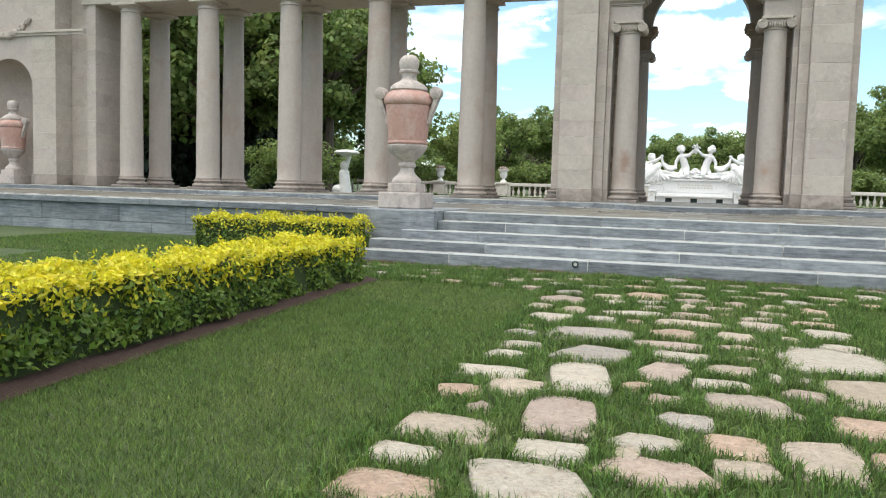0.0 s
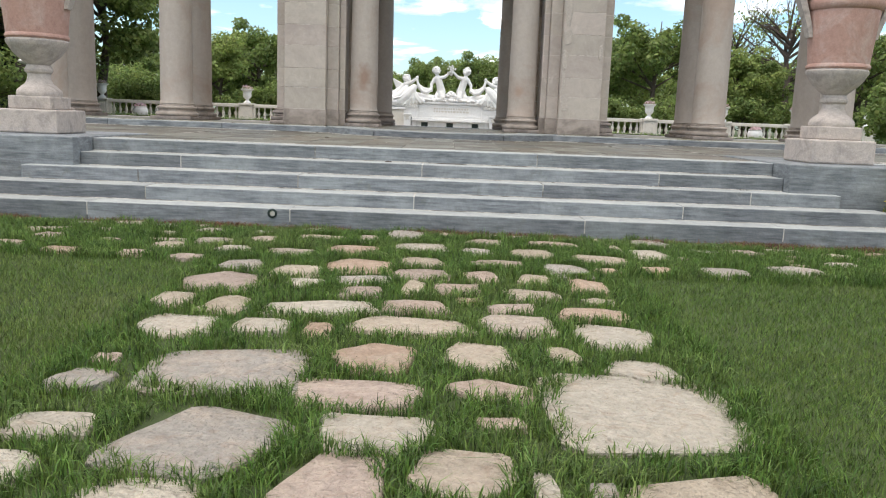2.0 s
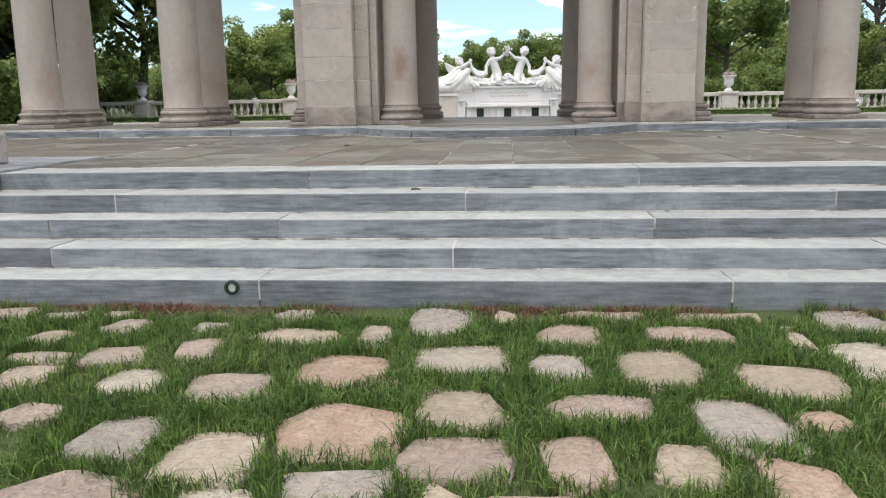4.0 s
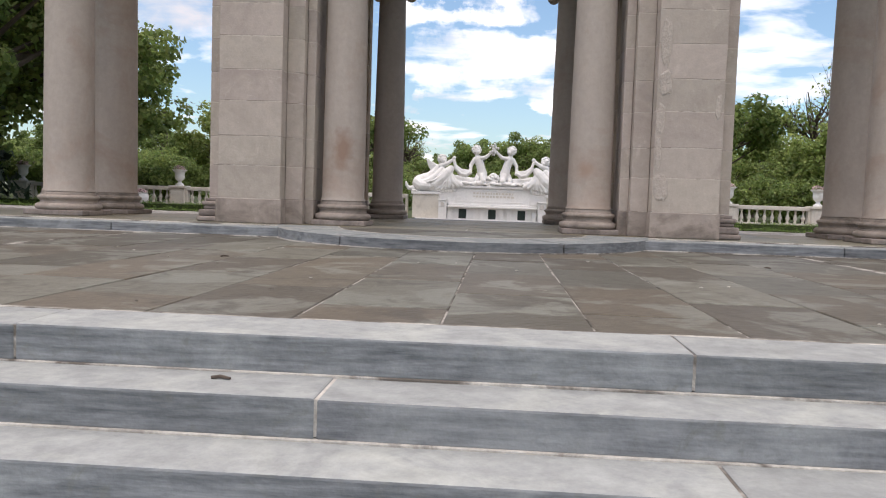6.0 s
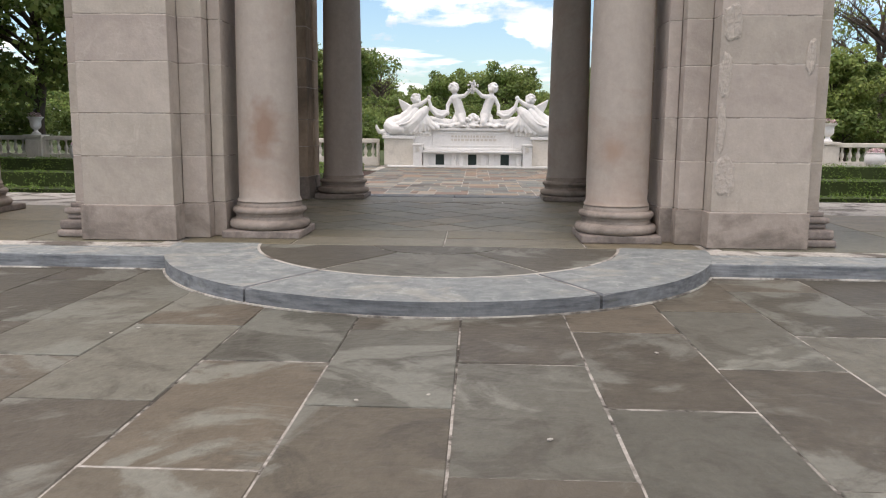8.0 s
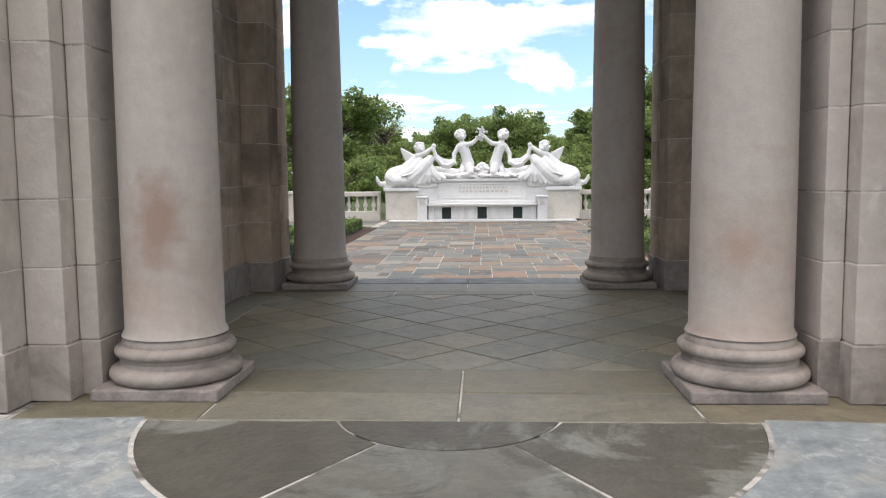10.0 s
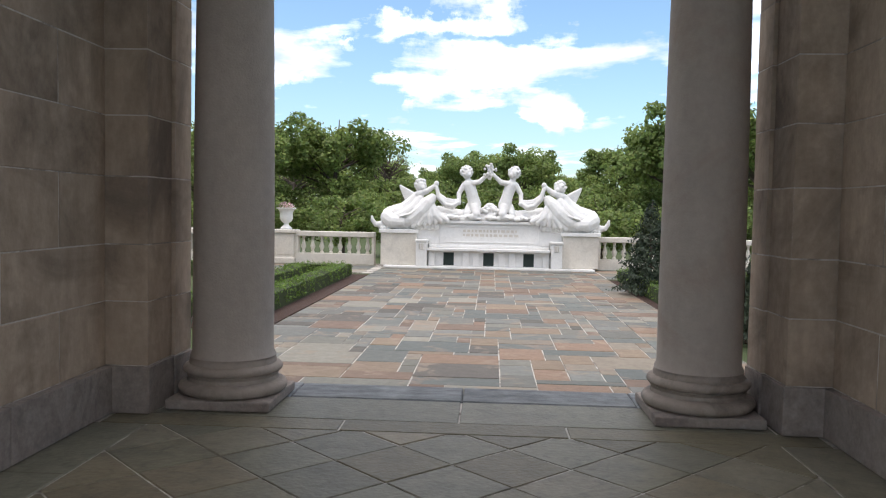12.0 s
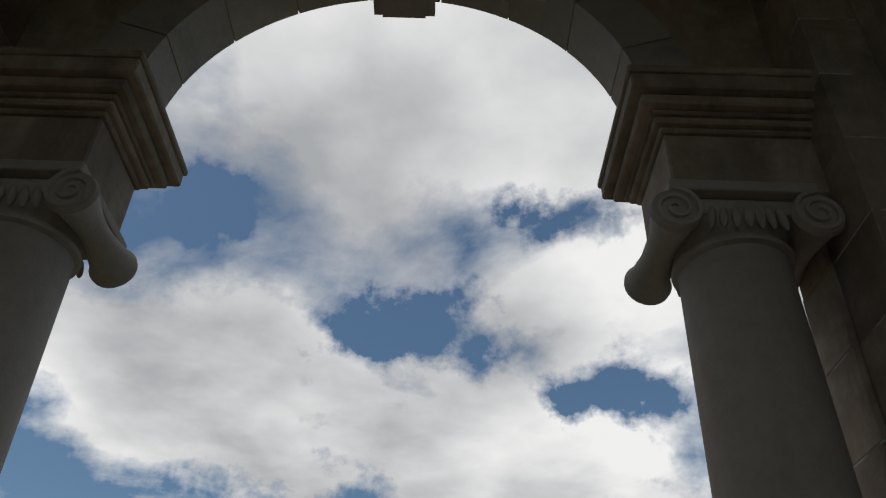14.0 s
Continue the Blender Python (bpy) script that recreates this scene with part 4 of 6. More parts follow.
def spalled_patch(cx, cz, w, h, y, seed):
    """A shallow rough patch where the stone's face has flaked away."""
    q = random.Random(seed)
    bm = bmesh.new()
    n = 22
    rings_ = []
    for f, d in ((1.0, 0.001), (0.82, 0.008), (0.5, 0.007)):
        rings_.append([])
        for i in range(n):
            t = 2 * math.pi * i / n
            c, s = math.cos(t), math.sin(t)
            r = (abs(c) ** 3 + abs(s) ** 3) ** (-1 / 3) * (1 + 0.22 * noise.noise(Vector((c * 1.7 + seed, s * 1.7, seed * 0.37)))) * q.uniform(0.92, 1.08)
            rings_[-1].append(bm.verts.new((cx + w / 2 * r * c * f, y - d + q.uniform(-0.002, 0.002), cz + h / 2 * r * s * f)))
    for p_, q_ in zip(rings_, rings_[1:]):
        for i in range(n):
            bm.faces.new((p_[i], p_[(i + 1) % n], q_[(i + 1) % n], q_[i]))
    c = bm.verts.new((cx, y - 0.006, cz))
    for i in range(n):
        bm.faces.new((rings_[-1][i], rings_[-1][(i + 1) % n], c))
    bmesh.ops.recalc_face_normals(bm, faces=bm.faces[:])
    slab_child("spalled_patch", bm, PATCH, pavilion)


for i, (cx, cz, w, h) in enumerate(((2.47, 1.60, 0.17, 0.32), (2.42, 2.02, 0.07, 0.42), (2.43, 2.46, 0.10, 0.40), (2.47, 2.90, 0.15, 0.30), (2.46, 3.40, 0.12, 0.62), (3.13, 2.62, 0.08, 0.30))):
    spalled_patch(cx, cz, w, h, 20.199, i + 3)


# ---- urns on the stair cheeks and before the niches ----
def urn(label):
    e = empty("garden_urn", pose(0, 0, 0), label, "urn", "pink lidded urns")
    part("pedestal", boxed(-0.37, 0.37, -0.37, 0.37, 0, 0.27, 0.02, 2), GREY_STONE, e, "grey speckled stone block")
    part("foot_block", boxed(-0.25, 0.25, -0.25, 0.25, 0.27, 0.42, 0.015, 2), GREY_STONE, e)
    part("foot", lathe(bmesh.new(), [(0.245, 0.42), (0.25, 0.45), (0.24, 0.49), (0.20, 0.53), (0.15, 0.57), (0.125, 0.63), (0.125, 0.68), (0.15, 0.70), (0.155, 0.73), (0.14, 0.75), (0.13, 0.78)], segs=40), GREY_STONE, e, smooth=True)
    part("bowl", lathe(bmesh.new(), [(0.12, 0.78), (0.19, 0.84), (0.27, 0.92), (0.315, 0.99), (0.335, 1.02), (0.34, 1.05), (0.325, 1.07)], segs=44), GREY_STONE, e, smooth=True)
    for i in range(20):
        a = 2 * math.pi * i / 20
        bm = bmesh.new()
        bmesh.ops.create_icosphere(bm, subdivisions=2, radius=1, matrix=Matrix.LocRotScale((0.236 * math.cos(a), 0.236 * math.sin(a), 0.915), Euler((0, radians(38), a)), (0.024, 0.036, 0.085)))
        part("gadroon", bm, GREY_STONE, e, smooth=True)
    part("body", lathe(bmesh.new(), [(0.325, 1.07), (0.345, 1.09), (0.345, 1.11), (0.33, 1.13), (0.345, 1.3), (0.37, 1.55), (0.385, 1.70), (0.38, 1.72)], segs=48), PINK, e, "weathered pink marble body", smooth=True)
    part("shoulder", lathe(bmesh.new(), [(0.38, 1.72), (0.405, 1.74), (0.42, 1.78), (0.415, 1.83), (0.38, 1.89), (0.33, 1.94), (0.30, 1.96)], segs=48), PINK, e, smooth=True)
    lid = part("lid", lathe(bmesh.new(), [(0.30, 1.96), (0.32, 1.98), (0.31, 2.02), (0.25, 2.08), (0.19, 2.11), (0.14, 2.14), (0.12, 2.19), (0.13, 2.25), (0.165, 2.27), (0.17, 2.30), (0.15, 2.315)], segs=40), GREY_STONE, e, smooth=True)
    fin = bmesh.new()
    lathe(fin, [(0.145, 2.315), (0.16, 2.37), (0.165, 2.44), (0.15, 2.50), (0.11, 2.545), (0.05, 2.565), (0.0, 2.57)], segs=24)
    for v in fin.verts:
        a = math.atan2(v.co.y, v.co.x)
        f = 1 + 0.05 * math.sin(7 * a + 9 * v.co.z)
        v.co.x *= f
        v.co.y *= f
    part("finial", fin, GREY_STONE, lid, smooth=True)
    for sx in (-1, 1):
        bm = bmesh.new()
        # strap handle rising from the waist to a scroll at the shoulder
        pts = [(0.36, 1.42, 0.03), (0.40, 1.58, 0.04), (0.46, 1.75, 0.05), (0.52, 1.90, 0.05)]
        prev = None
        for x, z, w in pts:
            ring_v = [bm.verts.new((sx * (x + dx), dy, z)) for dx, dy in ((-w * 0.5, -0.06), (w, -0.06), (w, 0.06), (-w * 0.5, 0.06))]
            if prev:
                for i in range(4):
                    bm.faces.new((prev[i], prev[(i + 1) % 4], ring_v[(i + 1) % 4], ring_v[i]))
            prev = ring_v
        bmesh.ops.recalc_face_normals(bm, faces=bm.faces[:])
        h = part("handle", bm, GREY_STONE, e)
        for rad, wd in ((0.10, 0.075), (0.07, 0.085), (0.035, 0.095)):
            bm = bmesh.new()
            lathe(bm, [(rad * 0.92, -wd), (rad, -wd * 0.9), (rad, wd * 0.9), (rad * 0.92, wd)], segs=24)
            bmesh.ops.transform(bm, matrix=pose(sx * 0.49, 0, 1.93, 90), verts=bm.verts[:])
            part("scroll", bm, GREY_STONE, h, smooth=True)
    return e


u = urn("tall pink marble lidded urn on a grey stone pedestal")
u.matrix_basis = pose(-4.66, 13.35, 0.862)
copy_thing(u, pose(4.66, 13.35, 0.862))
for sx in (-1, 1):
    copy_thing(u, pose(sx * 20.29, 20.45, P))


# ---- far garden paving, steps and monument ----
far_paving = empty("garden_paving", pose(0, 35, FAR), "multicoloured grey, tan and rust flagstone paving", "paving", kind="structure")
slab_child("mortar_bed", boxed(-3.3, 3.55, 25.7, 44.9, FAR - 0.2, FAR - 0.006), MORTAR, far_paving)
slab_child("mortar_bed", boxed(-16, 16, 42.7, 46.6, FAR - 0.2, FAR - 0.007), MORTAR, far_paving)
count = 0
rest = bmesh.new()
# random rectangular bond on a grid of a fifth of a metre
NX, NY = 34, 92
CX, CY = 6.85 / NX, 18.45 / NY
taken = np.zeros((NX, NY), bool)
SIZES = ((5, 3), (4, 3), (4, 2), (3, 2), (5, 2), (6, 3), (2, 2), (3, 1), (5, 1), (4, 4), (3, 3), (3, 4), (2, 3), (4, 1), (5, 4))
for jy in range(NY):
    for ix in range(NX):
        if taken[ix, jy]:
            continue
        for w, d in R.sample(SIZES, len(SIZES)) + [(2, 1), (1, 2), (1, 1)]:
            if ix + w <= NX and jy + d <= NY and not taken[ix:ix + w, jy:jy + d].any() and not (NX - ix - w == 1):
                break
        taken[ix:ix + w, jy:jy + d] = True
        g1, g2 = R.uniform(0.005, 0.010), R.uniform(0.005, 0.010)
        ext = (-3.3 + ix * CX + g1, -3.3 + (ix + w) * CX - g1, 26.4 + jy * CY + g2, 26.4 + (jy + d) * CY - g2, FAR - 0.05, FAR + R.uniform(-0.003, 0.003))
        if count < 300:
            slab_child("flagstone", boxed(*ext, 0.004), FLAG_FAR, far_paving)
            count += 1
        else:
            box(rest, *ext)
for sx in (-1, 1):
    y = 42.75
    while y < 46.4:
        x = 3.6
        while x < 15.8:
            w = R.uniform(0.6, 1.3)
            a, b = sorted((sx * (x + 0.007), sx * (x + w - 0.007)))
            box(rest, a, b, y + 0.007, y + 0.55, FAR - 0.05, FAR + R.uniform(-0.003, 0.002))
            x += w
        y += 0.56
ob = slab_child("more_flagstones", rest, FLAG_FAR_REST, far_paving)
tagged(ob, kind="stuff")

MX, MY = 0.13, 45.3
bench = empty("marble_bench", pose(MX, MY, FAR), "long white marble exedra bench with recessed dark openings", "bench")


def mpart(name, bm, mat=MARBLE, label=""):
    ob = slab_child(name, bm, mat, bench)
    if label:
        tagged(ob, label)
    return ob


def mbox(name, x0, x1, y0, y1, z0, z1, bev=0.015, mat=MARBLE, label=""):
    return mpart(name, boxed(MX + x0, MX + x1, MY + y0, MY + y1, FAR + z0, FAR + z1, bev, 2), mat, label)


mbox("plinth_step", -3.4, 3.4, -0.35, 1.2, 0.0, 0.07)
for sx in (-1, 1):
    a, b = sorted((sx * 2.38, sx * 3.55))
    mbox("end_pedestal", a, b, 0.0, 1.25, 0.071, 1.12, mat=STONE_PALE, label="pale grey stone pedestal")
    mbox("pedestal_cap", a - 0.06, b + 0.06, -0.06, 1.3, 1.12, 1.24)
    a, b = sorted((sx * 2.0, sx * 2.36))
    mbox("arm_rest", a, b, -0.32, 0.5, 0.071, 0.86)
    mbox("arm_cap", a - 0.03, b + 0.03, -0.36, 0.5, 0.86, 0.93)
    mbox("arm_panel", a + 0.09, b - 0.09, -0.335, -0.30, 0.60, 0.84)
    for k in range(3):
        mbox("arm_bar", a + 0.11 + 0.055 * k, a + 0.14 + 0.055 * k, -0.35, -0.33, 0.62, 0.80, 0.004, STONE_PALE)
    a, b = sorted((sx * 1.61, sx * 2.40))
    side = boxed(MX + a, MX + b, MY + 0.17, MY + 1.0, FAR + 0.762, FAR + 1.50, 0.012, 2)
    for v in side.verts:
        if v.co.z > FAR + 1.3:
            v.co.z -= 0.24 * (abs(v.co.x - MX) - 1.61) / 0.79
    mpart("shoulder_block", side)
mbox("seat", -1.99, 1.99, -0.30, 0.4, 0.58, 0.66)
for x in (-1.85, -0.75, -0.42, 0.42, 0.75, 1.85):
    mbox("seat_support", x - 0.10, x + 0.10, -0.14, 0.25, 0.071, 0.58)
mbox("bench_wall", -1.98, 1.98, -0.06, 0.4, 0.072, 0.578, 0.0)
# no holes are cut: flat dark panels give the openings their shade
for x in (-1.3, 0.0, 1.3):
    mbox("dark_opening", x - 0.17, x + 0.17, -0.066, 0.0, 0.10, 0.52, 0.0, HOLE, "dark panel painted as the shade of an opening under the seat")
mbox("back_rest", -1.62, 1.62, 0.14, 0.9, 0.66, 1.46)
mbox("back_base", -1.97, 1.97, 0.10, 0.9, 0.662, 0.76)
mbox("panel_frame", -1.5, 1.5, 0.115, 0.14, 1.34, 1.40, 0.006)
mbox("panel_frame", -1.5, 1.5, 0.115, 0.14, 0.84, 0.88, 0.006)
mbox("top_ledge", -1.72, 1.72, 0.06, 1.0, 1.46, 1.56)
tb = bmesh.new()
for row in range(2):
    x = -0.85
    while x < 0.95:
        w = R.uniform(0.05, 0.14)
        box(tb, MX + x, MX + x + w, MY + 0.128, MY + 0.142, FAR + 1.19 - 0.14 * row, FAR + 1.27 - 0.14 * row)
        x += w + 0.05
tagged(mpart("carved_writing", tb, STONE_PALE, "worn grey carved writing"), kind="stuff")


_ico = bmesh.new()
bmesh.ops.create_icosphere(_ico, subdivisions=2, radius=1.0)
ICO_V = np.array([v.co[:] for v in _ico.verts])
_ico.verts.index_update()
ICO_F = np.array([[v.index for v in f.verts] for f in _ico.faces])
_ico.free()


class Clay:
    """Overlapping balls gathered into one mesh."""

    def __init__(self):
        self.v, self.f, self.n = [], [], 0

    def add(self, v, f):
        self.v.append(v)
        self.f.append(f + self.n)
        self.n += len(v)


def blob(clay, c, r, rot=(0, 0, 0)):
    clay.add(ICO_V * np.array(r) + np.array(tuple(c)), ICO_F)


def limb(bm, a, b, r0, r1, n=7):
    a, b = Vector(a), Vector(b)
    for i in range(n):
        f = i / (n - 1)
        r = r0 + (r1 - r0) * f
        blob(bm, a.lerp(b, f), (r, r, r))


def curls(bm, c, r, n=26, s=0.3):
    for i in range(n):
        v = Vector((R.gauss(0, 1), R.gauss(0, 1) + 0.3, R.gauss(0, 1) + 0.5)).normalized() * r
        blob(bm, Vector(c) + v, (r * s, r * s, r * s))


def wing(bm, base, tip_hi, tip_lo):
    base, hi, lo = Vector(base), Vector(tip_hi), Vector(tip_lo)
    for i in range(8):
        f = i / 7
        tip = hi.lerp(lo, f)
        limb(bm, base, base.lerp(tip, 1.0 + 0.06 * math.sin(f * 3.1)), 0.075, 0.043, 10)


def curve_limb(bm, pts, radii, n=6):
    for (a, b), (r0, r1) in zip(zip(pts, pts[1:]), zip(radii, radii[1:])):
        limb(bm, a, b, r0, r1, n)


group = Clay()
for sx in (-1, 1):
    # kneeling child of the middle pair, arm raised to the grapes
    def at(x, y, z):
        return (sx * x, y, z)

    blob(group, at(0.77, 0.35, 3.13), (0.18, 0.19, 0.20))
    curls(group, at(0.79, 0.38, 3.17), 0.19, 46, 0.24)
    blob(group, at(0.68, 0.20, 3.07), (0.075, 0.07, 0.085))
    limb(group, at(0.75, 0.36, 2.95), at(0.72, 0.36, 2.85), 0.095, 0.11, 3)
    curve_limb(group, [at(0.70, 0.36, 2.74), at(0.60, 0.36, 2.48), at(0.54, 0.34, 2.26), at(0.50, 0.34, 2.08)], [0.20, 0.195, 0.20, 0.235], 5)
    blob(group, at(0.80, 0.34, 2.76), (0.13, 0.13, 0.12))
    blob(group, at(0.56, 0.34, 2.80), (0.12, 0.13, 0.11))
    curve_limb(group, [at(0.48, 0.22, 2.02), at(0.42, 0.02, 1.78)], [0.17, 0.135], 6)
    curve_limb(group, [at(0.62, 0.40, 2.02), at(0.74, 0.22, 1.78)], [0.18, 0.14], 6)
    curve_limb(group, [at(0.45, 0.02, 1.70), at(0.74, 0.10, 1.66), at(0.98, 0.12, 1.64)], [0.125, 0.11, 0.07], 7)
    blob(group, at(1.06, 0.10, 1.66), (0.11, 0.07, 0.06))
    curve_limb(group, [at(0.58, 0.28, 2.80), at(0.36, 0.24, 2.84), at(0.10, 0.22, 3.08)], [0.10, 0.085, 0.062], 7)
    curve_limb(group, [at(0.86, 0.34, 2.74), at(1.02, 0.30, 2.46), at(1.02, 0.20, 2.20)], [0.10, 0.082, 0.07], 7)
    blob(group, at(1.02, 0.16, 2.14), (0.085, 0.08, 0.085))
    # reclining winged child holding up the end of the drapery
    blob(group, at(2.28, 0.26, 2.68), (0.19, 0.19, 0.20))
    curls(group, at(2.30, 0.29, 2.72), 0.19, 46, 0.24)
    blob(group, at(2.20, 0.12, 2.62), (0.075, 0.07, 0.08))
    limb(group, at(2.32, 0.30, 2.48), at(2.36, 0.32, 2.38), 0.11, 0.15, 4)
    curve_limb(group, [at(2.38, 0.34, 2.32), at(2.58, 0.36, 2.10), at(2.86, 0.34, 1.88), at(3.16, 0.32, 1.74)], [0.20, 0.23, 0.25, 0.30], 7)
    blob(group, at(3.26, 0.28, 1.70), (0.32, 0.30, 0.30))
    curve_limb(group, [at(3.34, 0.16, 1.62), at(3.16, 0.02, 1.50), at(2.86, -0.02, 1.48)], [0.27, 0.24, 0.17], 7)
    curve_limb(group, [at(3.36, 0.30, 1.46), at(3.62, 0.22, 1.37), at(3.78, 0.16, 1.40)], [0.17, 0.12, 0.075], 6)
    curve_limb(group, [at(3.76, 0.16, 1.38), at(3.86, 0.12, 1.52), at(3.88, 0.10, 1.64)], [0.085, 0.07, 0.04], 5)
    curve_limb(group, [at(2.34, 0.20, 2.40), at(2.08, 0.12, 2.50), at(1.80, 0.12, 2.70)], [0.115, 0.10, 0.07], 8)
    blob(group, at(1.76, 0.12, 2.76), (0.09, 0.085, 0.095))
    wing(group, at(2.46, 0.48, 2.36), at(3.00, 0.58, 2.68), at(2.80, 0.56, 2.20))
    # cloth over the body: a broad soft sheet, gathered at the hand and falling in folds before the seat
    curve_limb(group, [at(1.90, 0.10, 2.28), at(2.02, 0.06, 2.12), at(2.24, 0.04, 1.84), at(2.56, 0.04, 1.58), at(2.86, 0.08, 1.44)], [0.16, 0.23, 0.27, 0.25, 0.18], 8)
    curve_limb(group, [at(2.30, 0.14, 2.24), at(2.52, 0.06, 1.94), at(2.82, 0.04, 1.72), at(3.05, 0.02, 1.66)], [0.13, 0.17, 0.16, 0.12], 8)
    curve_limb(group, [at(2.16, -0.06, 2.22), at(2.32, -0.13, 1.97), at(2.56, -0.16, 1.76), at(2.92, -0.16, 1.66)], [0.035, 0.04, 0.04, 0.03], 14)
    for k in range(7):
        f = k / 6
        top = at(1.86 + 0.22 * f, 0.0 - 0.05 * f, 2.02 - 0.10 * f)
        mid = at(1.66 + 0.56 * f, -0.06 - 0.03 * (k % 2), 1.72 - 0.06 * f)
        low = at(1.38 + 1.10 * f, -0.06 - 0.05 * (k % 2), 1.56 - 0.20 * f)
        curve_limb(group, [top, mid, low], [0.10, 0.105, 0.085 - 0.02 * (k % 2)], 9)
    limb(group, at(1.5, 0.14, 1.62), at(2.3, 0.14, 1.56), 0.20, 0.26, 9)
    # the cloth swings from the hand across to the kneeling child
    for dy, dz, rr in ((0.0, 0.0, 0.075), (-0.05, -0.10, 0.07), (0.03, -0.17, 0.06), (0.0, 0.08, 0.05)):
        curve_limb(group, [at(1.76, 0.12 + dy, 2.66 + dz * 0.2), at(1.68, 0.10 + dy, 2.38 + dz * 0.6), at(1.44, 0.08 + dy, 2.18 + dz), at(1.22, 0.10 + dy, 2.14 + dz), at(1.05, 0.14 + dy, 2.20 + dz * 0.5)], [rr * 0.8, rr, rr, rr, rr * 0.8], 9)
    # rocky bank behind, down to the ledge
    limb(group, at(2.2, 0.55, 1.6), at(0.2, 0.5, 1.66), 0.30, 0.30, 16)
    limb(group, at(1.7, 0.5, 1.82), at(1.0, 0.5, 1.72), 0.22, 0.22, 8)
    limb(group, at(3.6, 0.5, 1.30), at(1.5, 0.4, 1.38), 0.12, 0.2, 12)
    limb(group, at(3.55, 0.15, 1.27), at(1.75, 0.05, 1.36), 0.07, 0.12, 16)
for i in range(46):
    v = Vector((R.gauss(0, 0.085), R.gauss(0, 0.07), R.gauss(0, 0.10)))
    blob(group, Vector((0.0, 0.2, 3.22)) + v, (0.048, 0.048, 0.048))
limb(group, (0, 0.2, 3.05), (0.02, 0.2, 2.92), 0.06, 0.02, 5)
for i in range(90):
    a = R.uniform(0, 6.28)
    q = R.uniform(0.0, 0.40)
    blob(group, (q * math.cos(a), 0.18 + 0.3 * q * math.sin(a), 2.02 + R.uniform(-0.3, 0.12) - q * 0.55), (0.07, 0.06, 0.055))
limb(group, (0, 0.35, 1.95), (0, 0.35, 1.6), 0.22, 0.35, 5)
for i in range(60):
    blob(group, (R.uniform(-1.5, 1.5), R.uniform(-0.02, 0.3), 1.60 + R.uniform(0, 0.10)), (R.uniform(0.05, 0.16), 0.10, R.uniform(0.04, 0.09)))
statue = raw("marble_statue", np.concatenate(group.v) + np.array([MX, MY + 0.1, FAR]), np.concatenate(group.f), MARBLE)
rm = statue.modifiers.new("merge", "REMESH")
rm.mode, rm.voxel_size, rm.use_smooth_shade = "VOXEL", 0.016, True
tagged(statue, "white marble group of plump winged figures with grapes on a bench", "statue")


# ---- balustrade ----
BY = 46.0
PIERS = [6.75, 10.5, 14.35, 18.1, 21.9]
BAL = [(0.065, 0.0), (0.065, 0.05), (0.045, 0.07), (0.04, 0.09), (0.06, 0.14), (0.085, 0.20), (0.085, 0.25), (0.06, 0.32), (0.04, 0.40), (0.035, 0.46), (0.05, 0.49), (0.05, 0.51), (0.06, 0.53), (0.06, 0.56)]
bal_me = lathe(bmesh.new(), BAL, segs=12)
bal_src = part("baluster_pattern", bal_me, STONE_PALE, smooth=True)
bal_mesh = bal_src.data
bal_mesh.name = "baluster"
bpy.data.objects.remove(bal_src)
for sx in (-1, 1):
    x = 3.70
    for px in PIERS:
        a0, b0 = x, px - 0.33
        a, b = sorted((sx * a0, sx * b0))
        rail = empty("balustrade", pose((a + b) / 2, BY, FAR), "pale stone balustrade with turned balusters", "balustrade", "garden balustrades")
        slab_child("base_rail", boxed(a, b, BY - 0.17, BY + 0.17, FAR, FAR + 0.36, 0.012), STONE_PALE, rail)
        slab_child("hand_rail", boxed(a, b, BY - 0.17, BY + 0.17, FAR + 0.925, FAR + 1.10, 0.025, 2), STONE_PALE, rail)
        e0, e1 = (0.12, 0.10)
        slab_child("end_post", boxed(a, a + e0, BY - 0.15, BY + 0.15, FAR + 0.36, FAR + 0.925, 0.008), STONE_PALE, rail)
        slab_child("end_post", boxed(b - e1, b, BY - 0.15, BY + 0.15, FAR + 0.36, FAR + 0.925, 0.008), STONE_PALE, rail)
        n = max(3, round((b - a - 0.3) / 0.32))
        for i in range(n):
            bo = new("baluster", bal_mesh)
            bo.parent = rail
            bo.matrix_parent_inverse = rail.matrix_basis.inverted()
            bo.matrix_basis = pose(a + e0 + (b - a - e0 - e1) * (i + 0.5) / n, BY, FAR + 0.362)
        pier_e = empty("balustrade_pier", pose(sx * px, BY, FAR), "square pale stone pier with moulded cap", "pier", "balustrade piers")
        slab_child("shaft", boxed(sx * px - 0.33, sx * px + 0.33, BY - 0.28, BY + 0.28, FAR, FAR + 1.02, 0.012), STONE_PALE, pier_e)
        slab_child("foot", boxed(sx * px - 0.38, sx * px + 0.38, BY - 0.33, BY + 0.33, FAR, FAR + 0.2, 0.02), STONE_PALE, pier_e)
        slab_child("cap", boxed(sx * px - 0.40, sx * px + 0.40, BY - 0.35, BY + 0.35, FAR + 1.02, FAR + 1.14, 0.025, 2), STONE_PALE, pier_e)
        slab_child("sunk_panel", boxed(sx * px - 0.22, sx * px + 0.22, BY - 0.292, BY - 0.27, FAR + 0.3, FAR + 0.9, 0.006), STONE_PALE, pier_e)
        x = px + 0.33


